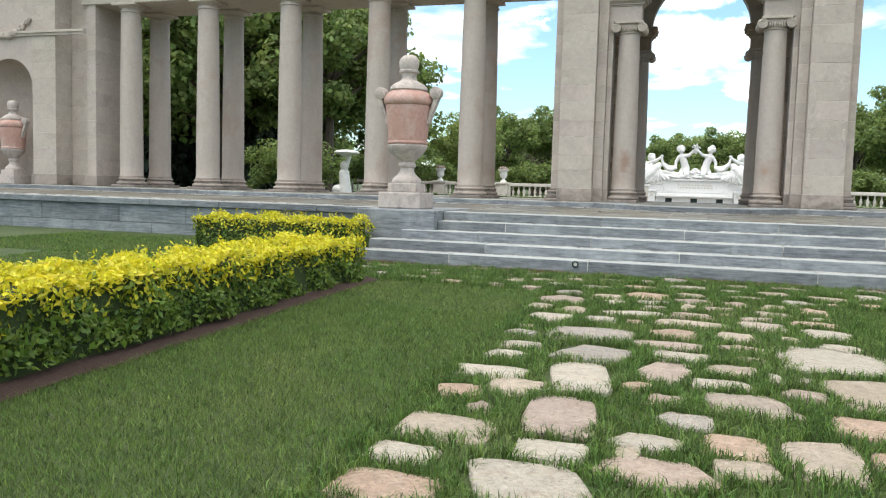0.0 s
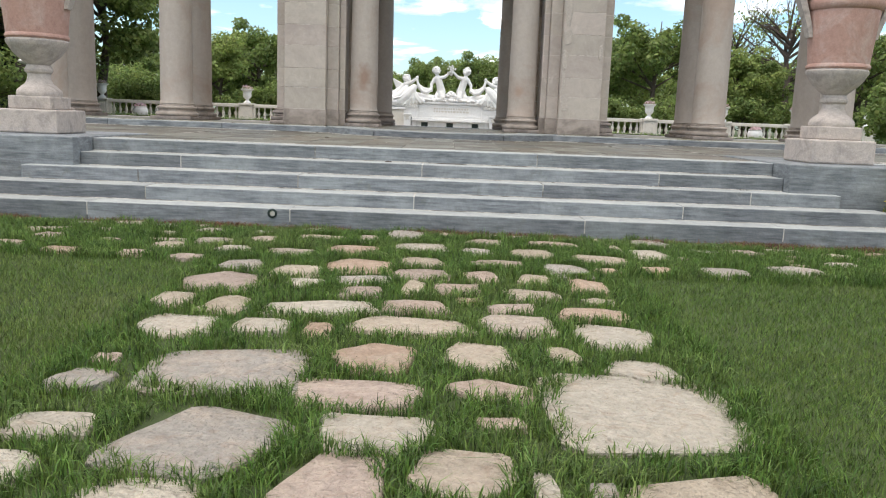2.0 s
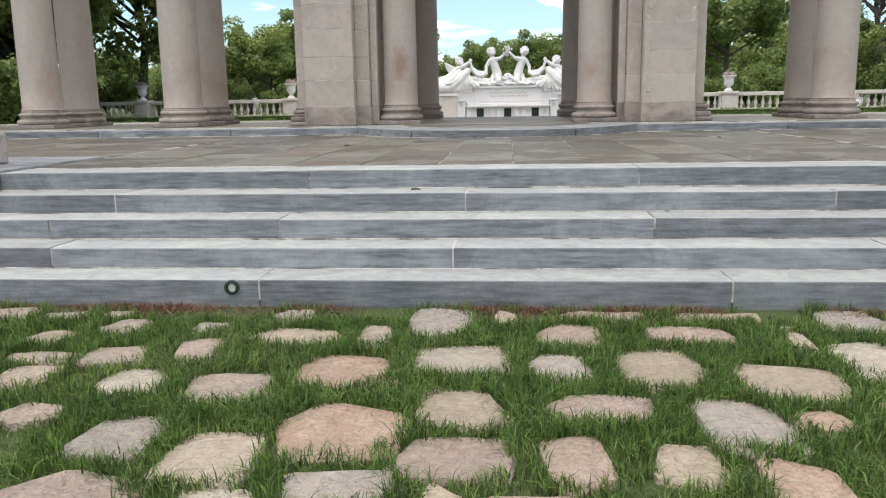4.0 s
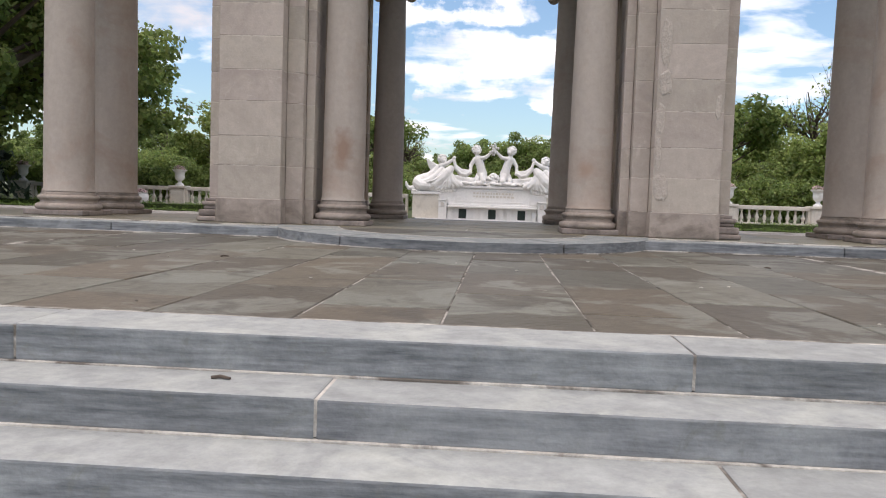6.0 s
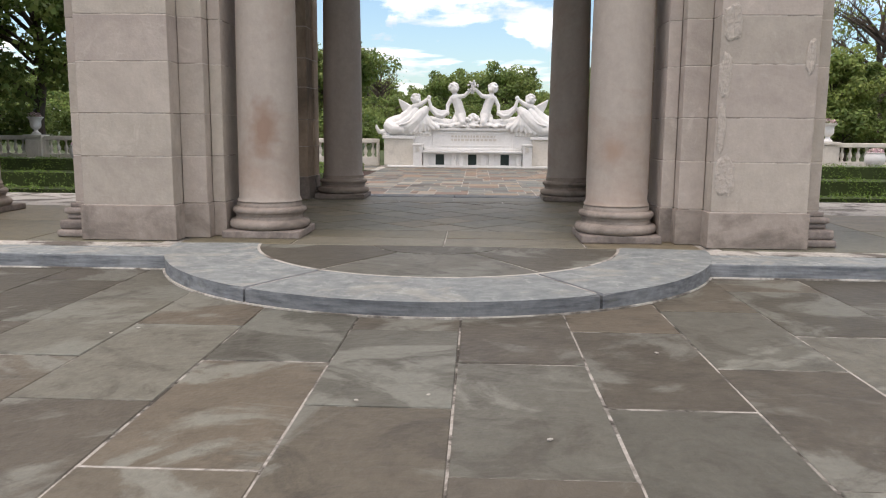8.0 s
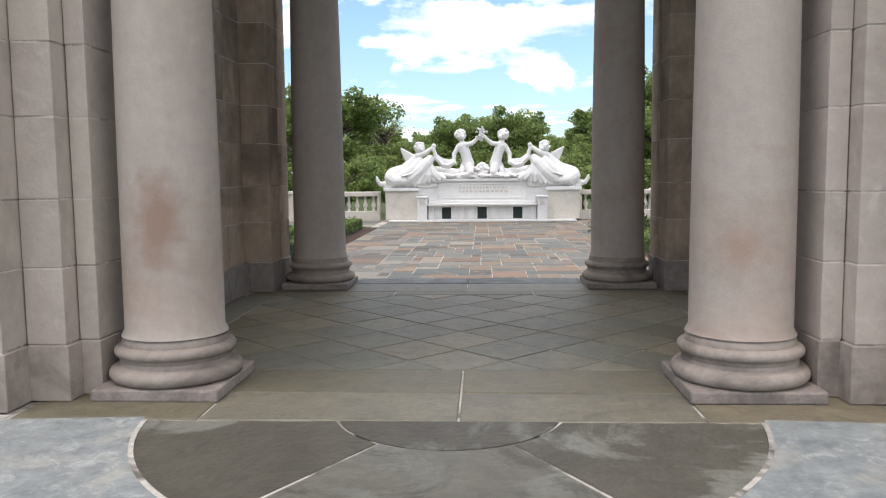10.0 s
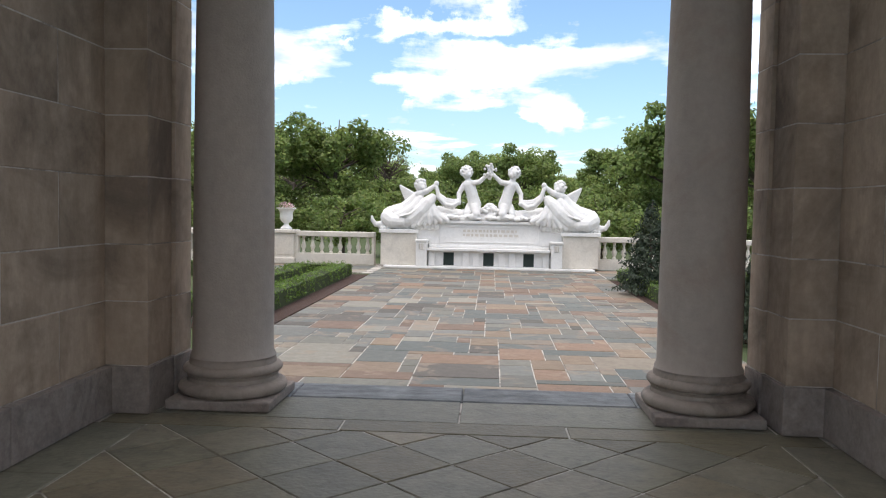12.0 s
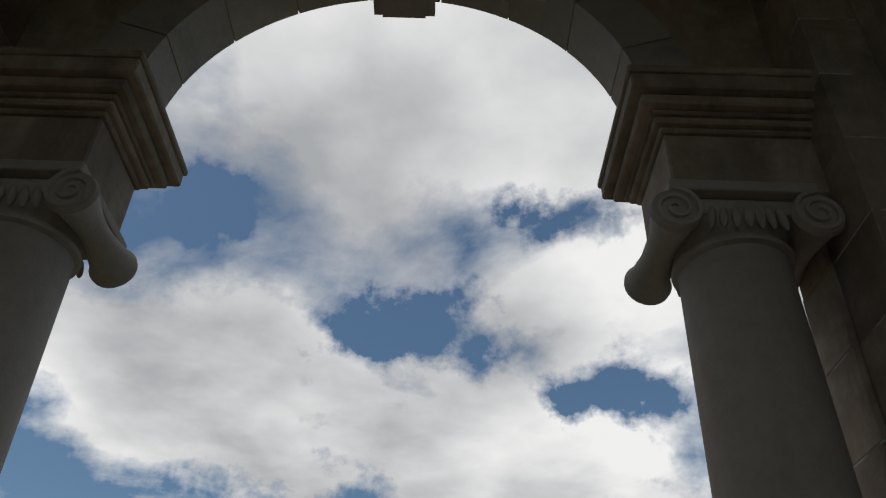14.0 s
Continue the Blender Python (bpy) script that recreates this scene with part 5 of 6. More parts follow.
def vase(label):
    e = empty("flower_vase", pose(0, 0, 0), label, "vase", "balustrade vases")
    part("foot", lathe(bmesh.new(), [(0.19, 0), (0.19, 0.05), (0.16, 0.08), (0.10, 0.13), (0.08, 0.18), (0.09, 0.21)], segs=24), MARBLE, e, smooth=True)
    part("cup", lathe(bmesh.new(), [(0.09, 0.21), (0.17, 0.27), (0.22, 0.36), (0.215, 0.46), (0.22, 0.58), (0.27, 0.66), (0.33, 0.70), (0.335, 0.73), (0.30, 0.735), (0.24, 0.68), (0.0, 0.66)], segs=28), MARBLE, e, smooth=True)
    v = rng.normal(0, 1, (260, 3))
    v /= np.linalg.norm(v, axis=1, keepdims=True)
    v[:, 2] = np.abs(v[:, 2])
    p = v * np.array([0.29, 0.29, 0.20]) * rng.uniform(0.6, 1.0, (260, 1)) + np.array([0, 0, 0.74])
    leaf_cloud("flowers", p, v, 0.075, PETAL, rng, e, "clump of pale pink flowers", width=0.9)
    leaf_cloud("leaves", p[:150] * np.array([1.05, 1.05, 0.97]), v[:150], 0.09, LEAF_BOX, rng, e, "green leaves")
    return e


vs = vase("white stone vase filled with pink flowers")
vs.matrix_basis = pose(-PIERS[0], BY, FAR + 1.14)
for sx in (-1, 1):
    for px in PIERS:
        if not (sx == -1 and px == PIERS[0]):
            copy_thing(vs, pose(sx * px, BY, FAR + 1.14))


# ---- hedges ----
def hedge(name, x0, x1, y0, y1, z0, z1, label, category, leaf, top_leaf, size, density, core_in=0.07, kind="", wob=0.05, top_share=0.55):
    e = empty(name, pose((x0 + x1) / 2, (y0 + y1) / 2, z0), label, category, kind=kind)
    # solid dark box behind the leaves, coloured as the hedge's inner shade
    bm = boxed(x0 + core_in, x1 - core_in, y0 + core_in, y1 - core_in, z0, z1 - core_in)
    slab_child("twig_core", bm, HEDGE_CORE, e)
    lx, ly, lz = x1 - x0, y1 - y0, z1 - z0
    areas = np.array([lx * ly, lx * lz, lx * lz, ly * lz, ly * lz])
    for which in ("side", "top"):
        pts, nor = [], []
        for k, ar in enumerate(areas):
            if (k == 0) != (which == "top"):
                continue
            n = int(ar * density * (1.2 if k == 0 else 1.0))
            u_, v_ = rng.uniform(0, 1, n), rng.uniform(0, 1, n)
            dep = np.abs(rng.normal(0, 0.035, n))
            if k == 0:
                p = np.stack([x0 + u_ * lx, y0 + v_ * ly, np.full(n, z1) - dep], 1)
                nn = (0, 0, 1)
            elif k < 3:
                s = -1 if k == 1 else 1
                p = np.stack([x0 + u_ * lx, np.full(n, y0 if s < 0 else y1) - s * dep, z0 + 0.06 + v_ * (lz - 0.06)], 1)
                nn = (0, s, 0.25)
            else:
                s = -1 if k == 3 else 1
                p = np.stack([np.full(n, x0 if s < 0 else x1) - s * dep, y0 + u_ * ly, z0 + 0.06 + v_ * (lz - 0.06)], 1)
                nn = (s, 0, 0.25)
            q = p * np.array([2.3, 1.9, 2.7])
            off = np.sin(q[:, 0] * 1.7 + q[:, 1] * 1.3) * np.cos(q[:, 1] * 2.1 - q[:, 2]) + 0.6 * np.sin(q[:, 0] * 5.1 + q[:, 1] * 4.7 + q[:, 2] * 4)
            nn = np.tile(np.array(nn, float), (n, 1))
            p = p + nn * (off * wob)[:, None]
            # rounded top edges
            over = np.clip((p[:, 2] - (z1 - 0.12)) / 0.12, 0, 1)
            cx, cy = (x0 + x1) / 2, (y0 + y1) / 2
            if k:
                p[:, 0] += (cx - p[:, 0]) * over ** 2 * (0.10 if k > 2 else 0)
            pts.append(p)
            nor.append(nn)
        pts, nor = np.concatenate(pts), np.concatenate(nor)
        if which == "side" and top_leaf is not leaf:
            high = rng.uniform(0, 1, len(pts)) < np.clip((pts[:, 2] - (z0 + lz * (1 - top_share))) / (lz * top_share), 0, 1) ** 1.2 * 0.95
            a = leaf_cloud("side_leaves", pts[~high], nor[~high], size, leaf, rng, None, "", "", "stuff")
            b = leaf_cloud("fresh_side_leaves", pts[high], nor[high], size, top_leaf, rng, None, "", "", "stuff")
            made = [a, b]
        else:
            made = [leaf_cloud("side_leaves" if which == "side" else "top_leaves", pts, nor, size, leaf if which == "side" else top_leaf, rng, None, "", "", "stuff")]
            if which == "top":
                n = int(lx * ly * 22)
                sp = np.stack([rng.uniform(x0 + 0.05, x1 - 0.05, n), rng.uniform(y0 + 0.05, y1 - 0.05, n), np.full(n, z1)], 1)
                sp = np.repeat(sp, 6, 0) + np.stack([rng.normal(0, 0.012, 6 * n), rng.normal(0, 0.012, 6 * n), np.tile(np.linspace(0, 0.085, 6), n)], 1)
                if size > 0.03:
                    made.append(leaf_cloud("shoot_growth", sp, np.tile(np.array([[0.3, 0.2, 0.6]]), (len(sp), 1)), size * 0.8, top_leaf, rng, None, "", "", "stuff"))
        for ob in made:
            ob.parent = e
            ob.matrix_parent_inverse = e.matrix_basis.inverted()
    return e


for sx in (-1, 1):
    a, b = sorted((sx * 3.84, sx * 4.75))
    hedge("golden_hedge", a, b, 1.2, 9.6, 0.0, 0.58, "clipped golden-yellow leafy hedge over dark mulch", "hedge", LEAF_HEDGE, LEAF_GOLD, 0.062, 1700)
    a, b = sorted((sx * 4.87, sx * 7.6))
    hedge("golden_hedge", a, b, 11.45, 12.3, 0.09, 0.70, "short golden hedge beside the garden steps", "hedge", LEAF_HEDGE, LEAF_GOLD, 0.055, 1300)
    bm = bmesh.new()
    a, b = sorted((sx * 3.68, sx * 5.0))
    grid = []
    nyy = 30
    for j in range(nyy + 1):
        yy = 0.8 + (9.75 - 0.8) * j / nyy
        grid.append([bm.verts.new((a + (b - a) * i / 6 + (R.uniform(-0.03, 0.03) if i in (0, 6) else 0), yy, lawn_z(yy) + (0.012 if i in (0, 6) else 0.03 + R.uniform(0, 0.02)))) for i in range(7)])
    for j in range(nyy):
        for i in range(6):
            bm.faces.new((grid[j][i], grid[j][i + 1], grid[j + 1][i + 1], grid[j + 1][i]))
    tagged(part("mulch_bed", bm, SOIL), "dark brown mulch bed under the hedge", "mulch", kind="structure")
    # far garden: clipped box edging along the paving
    for x0, x1, y0, y1, h in ((3.75, 4.25, 32.5, 41.5, 0.34), (4.9, 5.4, 32.5, 41.5, 0.30), (3.75, 5.4, 41.5, 42.0, 0.32), (3.8, 22, 28.0, 28.5, 0.36), (6.5, 22, 33.2, 33.7, 0.36), (6.5, 22, 40.5, 41.1, 0.40)):
        a, b = sorted((sx * x0, sx * x1))
        hedge("box_hedge", a, b, y0, y1, FAR - 0.02, FAR + h, "low clipped green box hedge edging the garden bed", "hedge", LEAF_BOX, LEAF_BOX, 0.05, 480, 0.03, wob=0.045)
    a, b = sorted((sx * 3.35, sx * 5.6))
    tagged(part("mulch_bed", boxed(a, b, 31.6, 42.2, FAR - 0.1, FAR - 0.012), SOIL), "dark mulch in the far garden bed", "mulch", kind="structure")


# ---- trees ----
def tube(bm, pts, radii, segs=8):
    prev = None
    for i, (p, r) in enumerate(zip(pts, radii)):
        p = Vector(p)
        d = (Vector(pts[min(i + 1, len(pts) - 1)]) - Vector(pts[max(i - 1, 0)])).normalized()
        s = d.cross(Vector((0.31, 0.95, 0.02))).normalized()
        t = d.cross(s)
        ring_v = [bm.verts.new(p + (s * math.cos(2 * math.pi * k / segs) + t * math.sin(2 * math.pi * k / segs)) * r) for k in range(segs)]
        if prev:
            for k in range(segs):
                bm.faces.new((prev[k], prev[(k + 1) % segs], ring_v[(k + 1) % segs], ring_v[k]))
        prev = ring_v


def tree(h, spread, leaf, label, leaves=5200, size=0.34, low=0.25, seed=1, bare=False, name="tree"):
    """A broadleaf tree: forked trunk and a crown of leaf clumps on the limbs' ends."""
    q = np.random.default_rng(seed)
    e = empty(name, pose(0, 0, 0), label, "tree", "garden trees")
    bm = bmesh.new()
    trunk_top = h * 0.55
    base_pts = [(0, 0, -0.2), (0.05, 0.02, h * 0.15), (q.normal(0, 0.15), q.normal(0, 0.15), h * 0.35), (q.normal(0, 0.3), q.normal(0, 0.3), trunk_top), (q.normal(0, 0.4), q.normal(0, 0.4), h * 0.86)]
    tube(bm, base_pts, [h * 0.026, h * 0.021, h * 0.017, h * 0.011, h * 0.003])
    ends = []
    n = 26 if not bare else 34
    for i in range(n):
        f = q.uniform(low, 0.95)
        a = q.uniform(0, 2 * math.pi)
        z0 = h * (0.18 + 0.6 * f * 0.9)
        reach = spread * math.sqrt(max(0.05, 1 - ((f - 0.45) / 0.62) ** 2)) * q.uniform(0.65, 1.08)
        zt = min(h * 0.99, z0 + h * q.uniform(0.05, 0.22))
        end = np.array([math.cos(a) * reach, math.sin(a) * reach, zt])
        mid = end * np.array([0.45, 0.45, 0]) + np.array([0, 0, z0 + (zt - z0) * 0.35])
        tube(bm, [(0, 0, z0 * 0.92), tuple(mid), tuple(end)], [h * 0.009, h * 0.006, h * 0.0015], 5)
        ends.append((end, mid))
        if bare:
            for k in range(9):
                st = mid + (end - mid) * q.uniform(0, 1)
                tip = st + q.normal(0, 1, 3) * np.array([0.7, 0.7, 0.8]) * h * 0.06 + np.array([0, 0, h * 0.07])
                tube(bm, [tuple(st), tuple((st + tip) / 2 + q.normal(0, 0.05, 3)), tuple(tip)], [h * 0.0022, h * 0.0014, h * 0.0005], 3)
    part("trunk", bm, BARK, e, "forked brown trunk", smooth=True)
    if leaves:
        pts, nor = [], []
        per = leaves // (n * 3)
        for end, mid in ends:
            for k in range(3):
                c = mid + (end - mid) * (0.35 + 0.35 * k) + q.normal(0, 0.25, 3)
                r = spread * q.uniform(0.17, 0.34)
                v = q.normal(0, 1, (per, 3))
                v /= np.linalg.norm(v, axis=1, keepdims=True)
                p = c + v * (r * q.uniform(0.35, 1.0, (per, 1)) ** 0.6) * np.array([1.0, 1.0, 0.72])
                pts.append(p)
                nor.append(v + np.array([0, 0, 0.5]))
        leaf_cloud("crown", np.concatenate(pts), np.concatenate(nor), size, leaf, q, e, "clumped spring foliage", width=0.75, spread=0.6)
    return e


def conifer(h, r, label, leaves=4200, seed=3):
    q = np.random.default_rng(seed)
    e = empty("conifer", pose(0, 0, 0), label, "conifer", "conifers")
    bm = bmesh.new()
    tube(bm, [(0, 0, -0.1), (0, 0, h * 0.5), (0, 0, h * 0.97)], [h * 0.022, h * 0.014, h * 0.003])
    part("trunk", bm, BARK, e)
    f = 1 - np.sqrt(q.uniform(0, 1, leaves))
    a = q.uniform(0, 2 * math.pi, leaves)
    tier = 0.82 + 0.18 * np.sin(f * 46 + 2 * np.sin(a * 3))
    rad = r * (1 - f) ** 0.8 * tier * q.uniform(0.55, 1.03, leaves) * (1 + 0.12 * np.sin(a * 5 + f * 11))
    p = np.stack([np.cos(a) * rad, np.sin(a) * rad, 0.03 * h + f * h * 0.97], 1)
    nor = np.stack([np.cos(a), np.sin(a), np.full(leaves, 0.3)], 1)
    leaf_cloud("crown", p, nor, h * 0.045, LEAF_C, q, e, "dense dark needles", width=0.4, spread=0.5)
    return e


def scatter(src, places):
    first = True
    for x, y, z, s, turn in places:
        m = pose(x, y, z, 0, 0, turn)
        if first:
            src.matrix_basis = m @ Matrix.Diagonal((s, s, s, 1))
            first = False
        else:
            o = copy_thing(src, m)
            o.scale = (s, s, s)


W = random.Random(11)
oak_a = tree(10, 4.2, LEAF_A, "broad green tree at the garden's edge", 12000, 0.30, seed=1)
oak_b = tree(10, 3.6, LEAF_B, "fresh green spring tree", 12000, 0.29, seed=2)
oak_c = tree(12, 4.0, LEAF_A, "tall dark green tree", 15000, 0.29, 0.05, seed=3)
bare = tree(11, 3.6, LEAF_B, "bare-branched tree just coming into leaf", 900, 0.22, seed=4, bare=True)
shrub = tree(3.0, 1.9, LEAF_A, "rounded green shrub behind the balustrade", 6200, 0.17, 0.0, seed=5, name="shrub")
fir = conifer(12, 3.0, "tall dark green conifer tree", 9000, seed=6)

pl_a, pl_b, pl_c, pl_bare = [], [], [], []
# woods closing the far end of the garden
for i in range(20):
    x = -76 + 8 * i + W.uniform(-2, 2)
    (pl_a, pl_b, pl_c)[i % 3].append((x, W.uniform(98, 112), FAR, W.uniform(0.85, 1.1) * (0.82 if i % 3 == 2 else 0.95), W.uniform(0, 360)))
for i in range(22):
    x = -82 + 7.6 * i + W.uniform(-2, 2)
    (pl_b, pl_a, pl_c)[i % 3].append((x, W.uniform(84, 96), FAR, W.uniform(0.55, 0.75), W.uniform(0, 360)))
for i in range(22):
    x = -90 + 8.4 * i
    (pl_a, pl_b)[i % 2].append((x, W.uniform(116, 126), FAR, W.uniform(0.8, 1.05), W.uniform(0, 360)))
pl_a += [(15.5, 66, FAR, 1.0, 0), (-16.5, 73, FAR, 0.92, 60), (-11.5, 78, FAR, 0.98, 20), (2.8, 92, FAR, 0.88, 50), (13.0, 75, FAR, 1.04, 30), (15, 84, FAR, 0.95, 200), (24, 70, FAR, 0.72, 90), (30, 62, FAR, 0.9, 150)]
pl_b += [(20, 88, FAR, 0.9, 10), (-20, 74, FAR, 0.75, 70), (38, 70, FAR, 1.0, 120)]
pl_bare += [(24, 62, FAR, 1.1, 75), (21.5, 66, FAR, 0.95, 15), (31, 56, FAR, 0.95, 0), (37, 60, FAR, 1.0, 120), (-16, 84, FAR, 0.82, 60), (-9, 90, FAR, 0.8, 200), (46, 66, FAR, 1.1, 40)]
# tall trees behind the wing
pl_c += [(-17, 36, FAR, 1.0, 0), (-22, 34, FAR, 1.25, 80), (-27, 37, FAR, 1.35, 200), (-32, 33, FAR, 1.3, 140), (-24, 44, FAR, 1.3, 300), (-37, 39, FAR, 1.3, 33), (23, 50, FAR, 0.7, 20), (19.5, 56, FAR, 0.52, 210), (-30, 48, FAR, 1.35, 250), (-18.5, 47, FAR, 0.95, 130)]
pl_b += [(-19.5, 40, FAR, 1.1, 50), (-14.5, 52, FAR, 0.62, 220), (-26, 31, FAR, 0.9, 100), (17, 52, FAR, 0.6, 90), (27, 46, FAR, 0.8, 10)]
scatter(oak_a, pl_a)
scatter(oak_b, pl_b)
scatter(oak_c, pl_c)
scatter(bare, pl_bare)
scatter(fir, [(40, 58, FAR, 0.95, 0), (43, 54, FAR, 0.8, 90), (-34, 44, FAR, 1.3, 0), (-28, 41, FAR, 1.2, 50), (-20.5, 37.5, FAR, 1.1, 90)])
sh = []
for i in range(15):
    x = -27 + 3.0 * i + W.uniform(-0.6, 0.6)
    if abs(x) > 3.4:
        sh.append((x, 49.4 + W.uniform(-0.6, 1.2), FAR, W.uniform(0.72, 0.98), W.uniform(0, 360)))
for i in range(10):
    x = 4.5 + 3.0 * i + W.uniform(-0.6, 0.6)
    sh.append((x, 49.4 + W.uniform(-0.4, 1.2), FAR, W.uniform(0.6, 0.98), W.uniform(0, 360)))
for x, y, s in ((-15.5, 30, 0.9), (16, 31.5, 1.0)):
    sh.append((x, y, FAR, s, W.uniform(0, 360)))
for i in range(34):
    sh.append((-70 + 4.2 * i + W.uniform(-1, 1), W.uniform(74, 80), FAR, W.uniform(1.25, 1.75), W.uniform(0, 360)))
scatter(shrub, sh)
cone = conifer(2.3, 0.95, "small clipped dark conifer by the paving", 5200, seed=9)
scatter(cone, [(3.95, 38.3, FAR, 1.0, 0), (-4.05, 31.9, FAR, 0.64, 40), (4.3, 31.5, FAR, 0.8, 10)])

# ---- pedestal statue and low urns on the side lawns ----
ped = Clay()
for z, rr in ((0.05, 0.34), (0.10, 0.34), (0.16, 0.25), (1.48, 0.12)):
    blob(ped, (0, 0, z), (rr, rr, 0.07))
limb(ped, (0.05, 0, 0.25), (-0.04, 0.03, 0.95), 0.2, 0.16, 9)
blob(ped, (-0.22, 0, 0.45), (0.2, 0.18, 0.16))
limb(ped, (-0.05, 0, 0.95), (0.14, 0, 1.45), 0.11, 0.06, 8)
blob(ped, (-0.02, 0, 1.18), (0.14, 0.14, 0.15))
blob(ped, (0.05, 0, 1.58), (0.40, 0.40, 0.09))
ps = raw("bird_bath_statue", np.concatenate(ped.v), np.concatenate(ped.f), MARBLE)
r2 = ps.modifiers.new("merge", "REMESH")
r2.mode, r2.voxel_size, r2.use_smooth_shade = "VOXEL", 0.025, True
ps.matrix_basis = pose(-13.1, 29.5, FAR - 0.03) @ Matrix.Diagonal((1.3, 1.3, 1.3, 1))
tagged(ps, "white stone figure holding up a shallow basin on the lawn", "statue")


def low_urn(label):
    e = empty("lawn_urn", pose(0, 0, 0), label, "urn", "white lawn urns")
    part("foot", lathe(bmesh.new(), [(0.26, 0), (0.26, 0.08), (0.15, 0.13), (0.12, 0.2)], segs=22), MARBLE, e, smooth=True)
    part("bowl", lathe(bmesh.new(), [(0.12, 0.2), (0.28, 0.3), (0.36, 0.45), (0.37, 0.6), (0.31, 0.72), (0.35, 0.76), (0.30, 0.77), (0.0, 0.72)], segs=26), MARBLE, e, smooth=True)
    v = rng.normal(0, 1, (160, 3))
    v /= np.linalg.norm(v, axis=1, keepdims=True)
    v[:, 2] = np.abs(v[:, 2])
    leaf_cloud("flowers", v * np.array([0.3, 0.3, 0.2]) + np.array([0, 0, 0.74]), v, 0.08, PETAL, rng, e, "pale flowers", width=0.9)
    return e


lu = low_urn("white stone urn with flowers standing on the lawn")
lu.matrix_basis = pose(-15.5, 44.4, FAR)
copy_thing(lu, pose(15.5, 44.4, FAR))


# ---- flagstone path sunk in the lawn ----
path = empty("stone_path", pose(0, 7, 0), "irregular tan and grey stepping stones set in long grass", "path", kind="structure")
# each metre of the path: centre, width and depth of its stones
PATH_STONES = {}
PATH_STONES[3] = ((-1.23, 3.67, 0.44, 0.33), (-0.65, 3.89, 0.6, 0.48))
PATH_STONES[4] = ((-1.31, 4.1, 0.34, 0.25), (-0.11, 4.23, 0.53, 0.31), (-0.62, 4.34, 0.37, 0.31), (0.25, 4.39, 0.32, 0.23), (-0.27, 4.43, 0.13, 0.16), (-1.23, 4.52, 0.49, 0.36),
                  (-0.2, 4.64, 0.36, 0.28), (0.63, 4.72, 0.34, 0.58), (0.23, 4.73, 0.31, 0.4), (-1.15, 4.95, 0.13, 0.22), (-0.68, 4.96, 0.45, 0.69))
PATH_STONES[5] = ((-0.01, 5.1, 0.31, 0.27), (-1.36, 5.23, 0.26, 0.26), (0.93, 5.29, 0.38, 0.36), (-1.03, 5.44, 0.37, 0.36), (-0.13, 5.49, 0.21, 0.25), (0.33, 5.57, 0.52, 0.45),
                  (-0.32, 5.74, 0.18, 0.13), (-1.26, 5.79, 0.5, 0.36), (-0.7, 5.87, 0.49, 0.75), (0.69, 5.9, 0.26, 0.18), (0.21, 5.99, 0.38, 0.26))
PATH_STONES[6] = ((1.1, 6.1, 0.55, 0.7), (-0.17, 6.18, 0.35, 0.65), (0.56, 6.28, 0.08, 0.23), (0.75, 6.29, 0.09, 0.13), (-1.29, 6.29, 0.32, 0.24), (0.28, 6.39, 0.34, 0.4),
                  (-0.68, 6.63, 0.58, 0.6), (-1.25, 6.66, 0.29, 0.21), (-0.05, 6.69, 0.43, 0.31), (0.43, 6.83, 0.2, 0.11))
PATH_STONES[7] = ((1.04, 7, 0.73, 0.86), (-0.18, 7.11, 0.56, 0.33), (-1.37, 7.12, 0.24, 0.25), (0.41, 7.23, 0.38, 0.23), (-0.76, 7.37, 0.69, 0.61), (-1.37, 7.43, 0.14, 0.11),
                  (1.17, 7.55, 0.32, 0.3), (-0.14, 7.59, 0.38, 0.41), (0.38, 7.68, 0.32, 0.45), (0.81, 7.75, 0.16, 0.27))
PATH_STONES[8] = ((-1.25, 8.03, 0.42, 0.4), (-0.48, 8.05, 0.16, 0.3), (-0.8, 8.06, 0.32, 0.32), (1.14, 8.11, 0.43, 0.5), (0.01, 8.17, 0.67, 0.38), (0.61, 8.28, 0.43, 0.38),
                  (-0.55, 8.5, 0.65, 0.36), (-1.10, 8.5, 0.28, 0.42), (-1.43, 8.56, 0.23, 0.34), (1.1, 8.57, 0.43, 0.28), (0.03, 8.61, 0.39, 0.32), (0.62, 8.64, 0.28, 0.21),
                  (0.36, 8.82, 0.16, 0.11), (1.2, 8.94, 0.21, 0.12), (-0.33, 8.95, 0.29, 0.32))
PATH_STONES[9] = ((0.79, 9.03, 0.38, 0.3), (-1.31, 9.09, 0.52, 0.56), (-0.01, 9.13, 0.14, 0.44), (-0.74, 9.15, 0.28, 0.24), (0.29, 9.16, 0.3, 0.34), (-0.37, 9.31, 0.37, 0.28),
                  (1.21, 9.35, 0.25, 0.46), (-0.89, 9.51, 0.35, 0.42), (0.85, 9.52, 0.25, 0.34), (0.01, 9.53, 0.42, 0.34), (0.46, 9.55, 0.25, 0.43), (-1.32, 9.66, 0.35, 0.36),
                  (-0.46, 9.78, 0.49, 0.49), (-1.8, 9.85, 0.28, 0.21), (1.13, 9.9, 0.39, 0.47), (1.46, 9.92, 0.23, 0.21), (0.03, 9.98, 0.36, 0.43), (-2.26, 9.98, 0.24, 0.27))
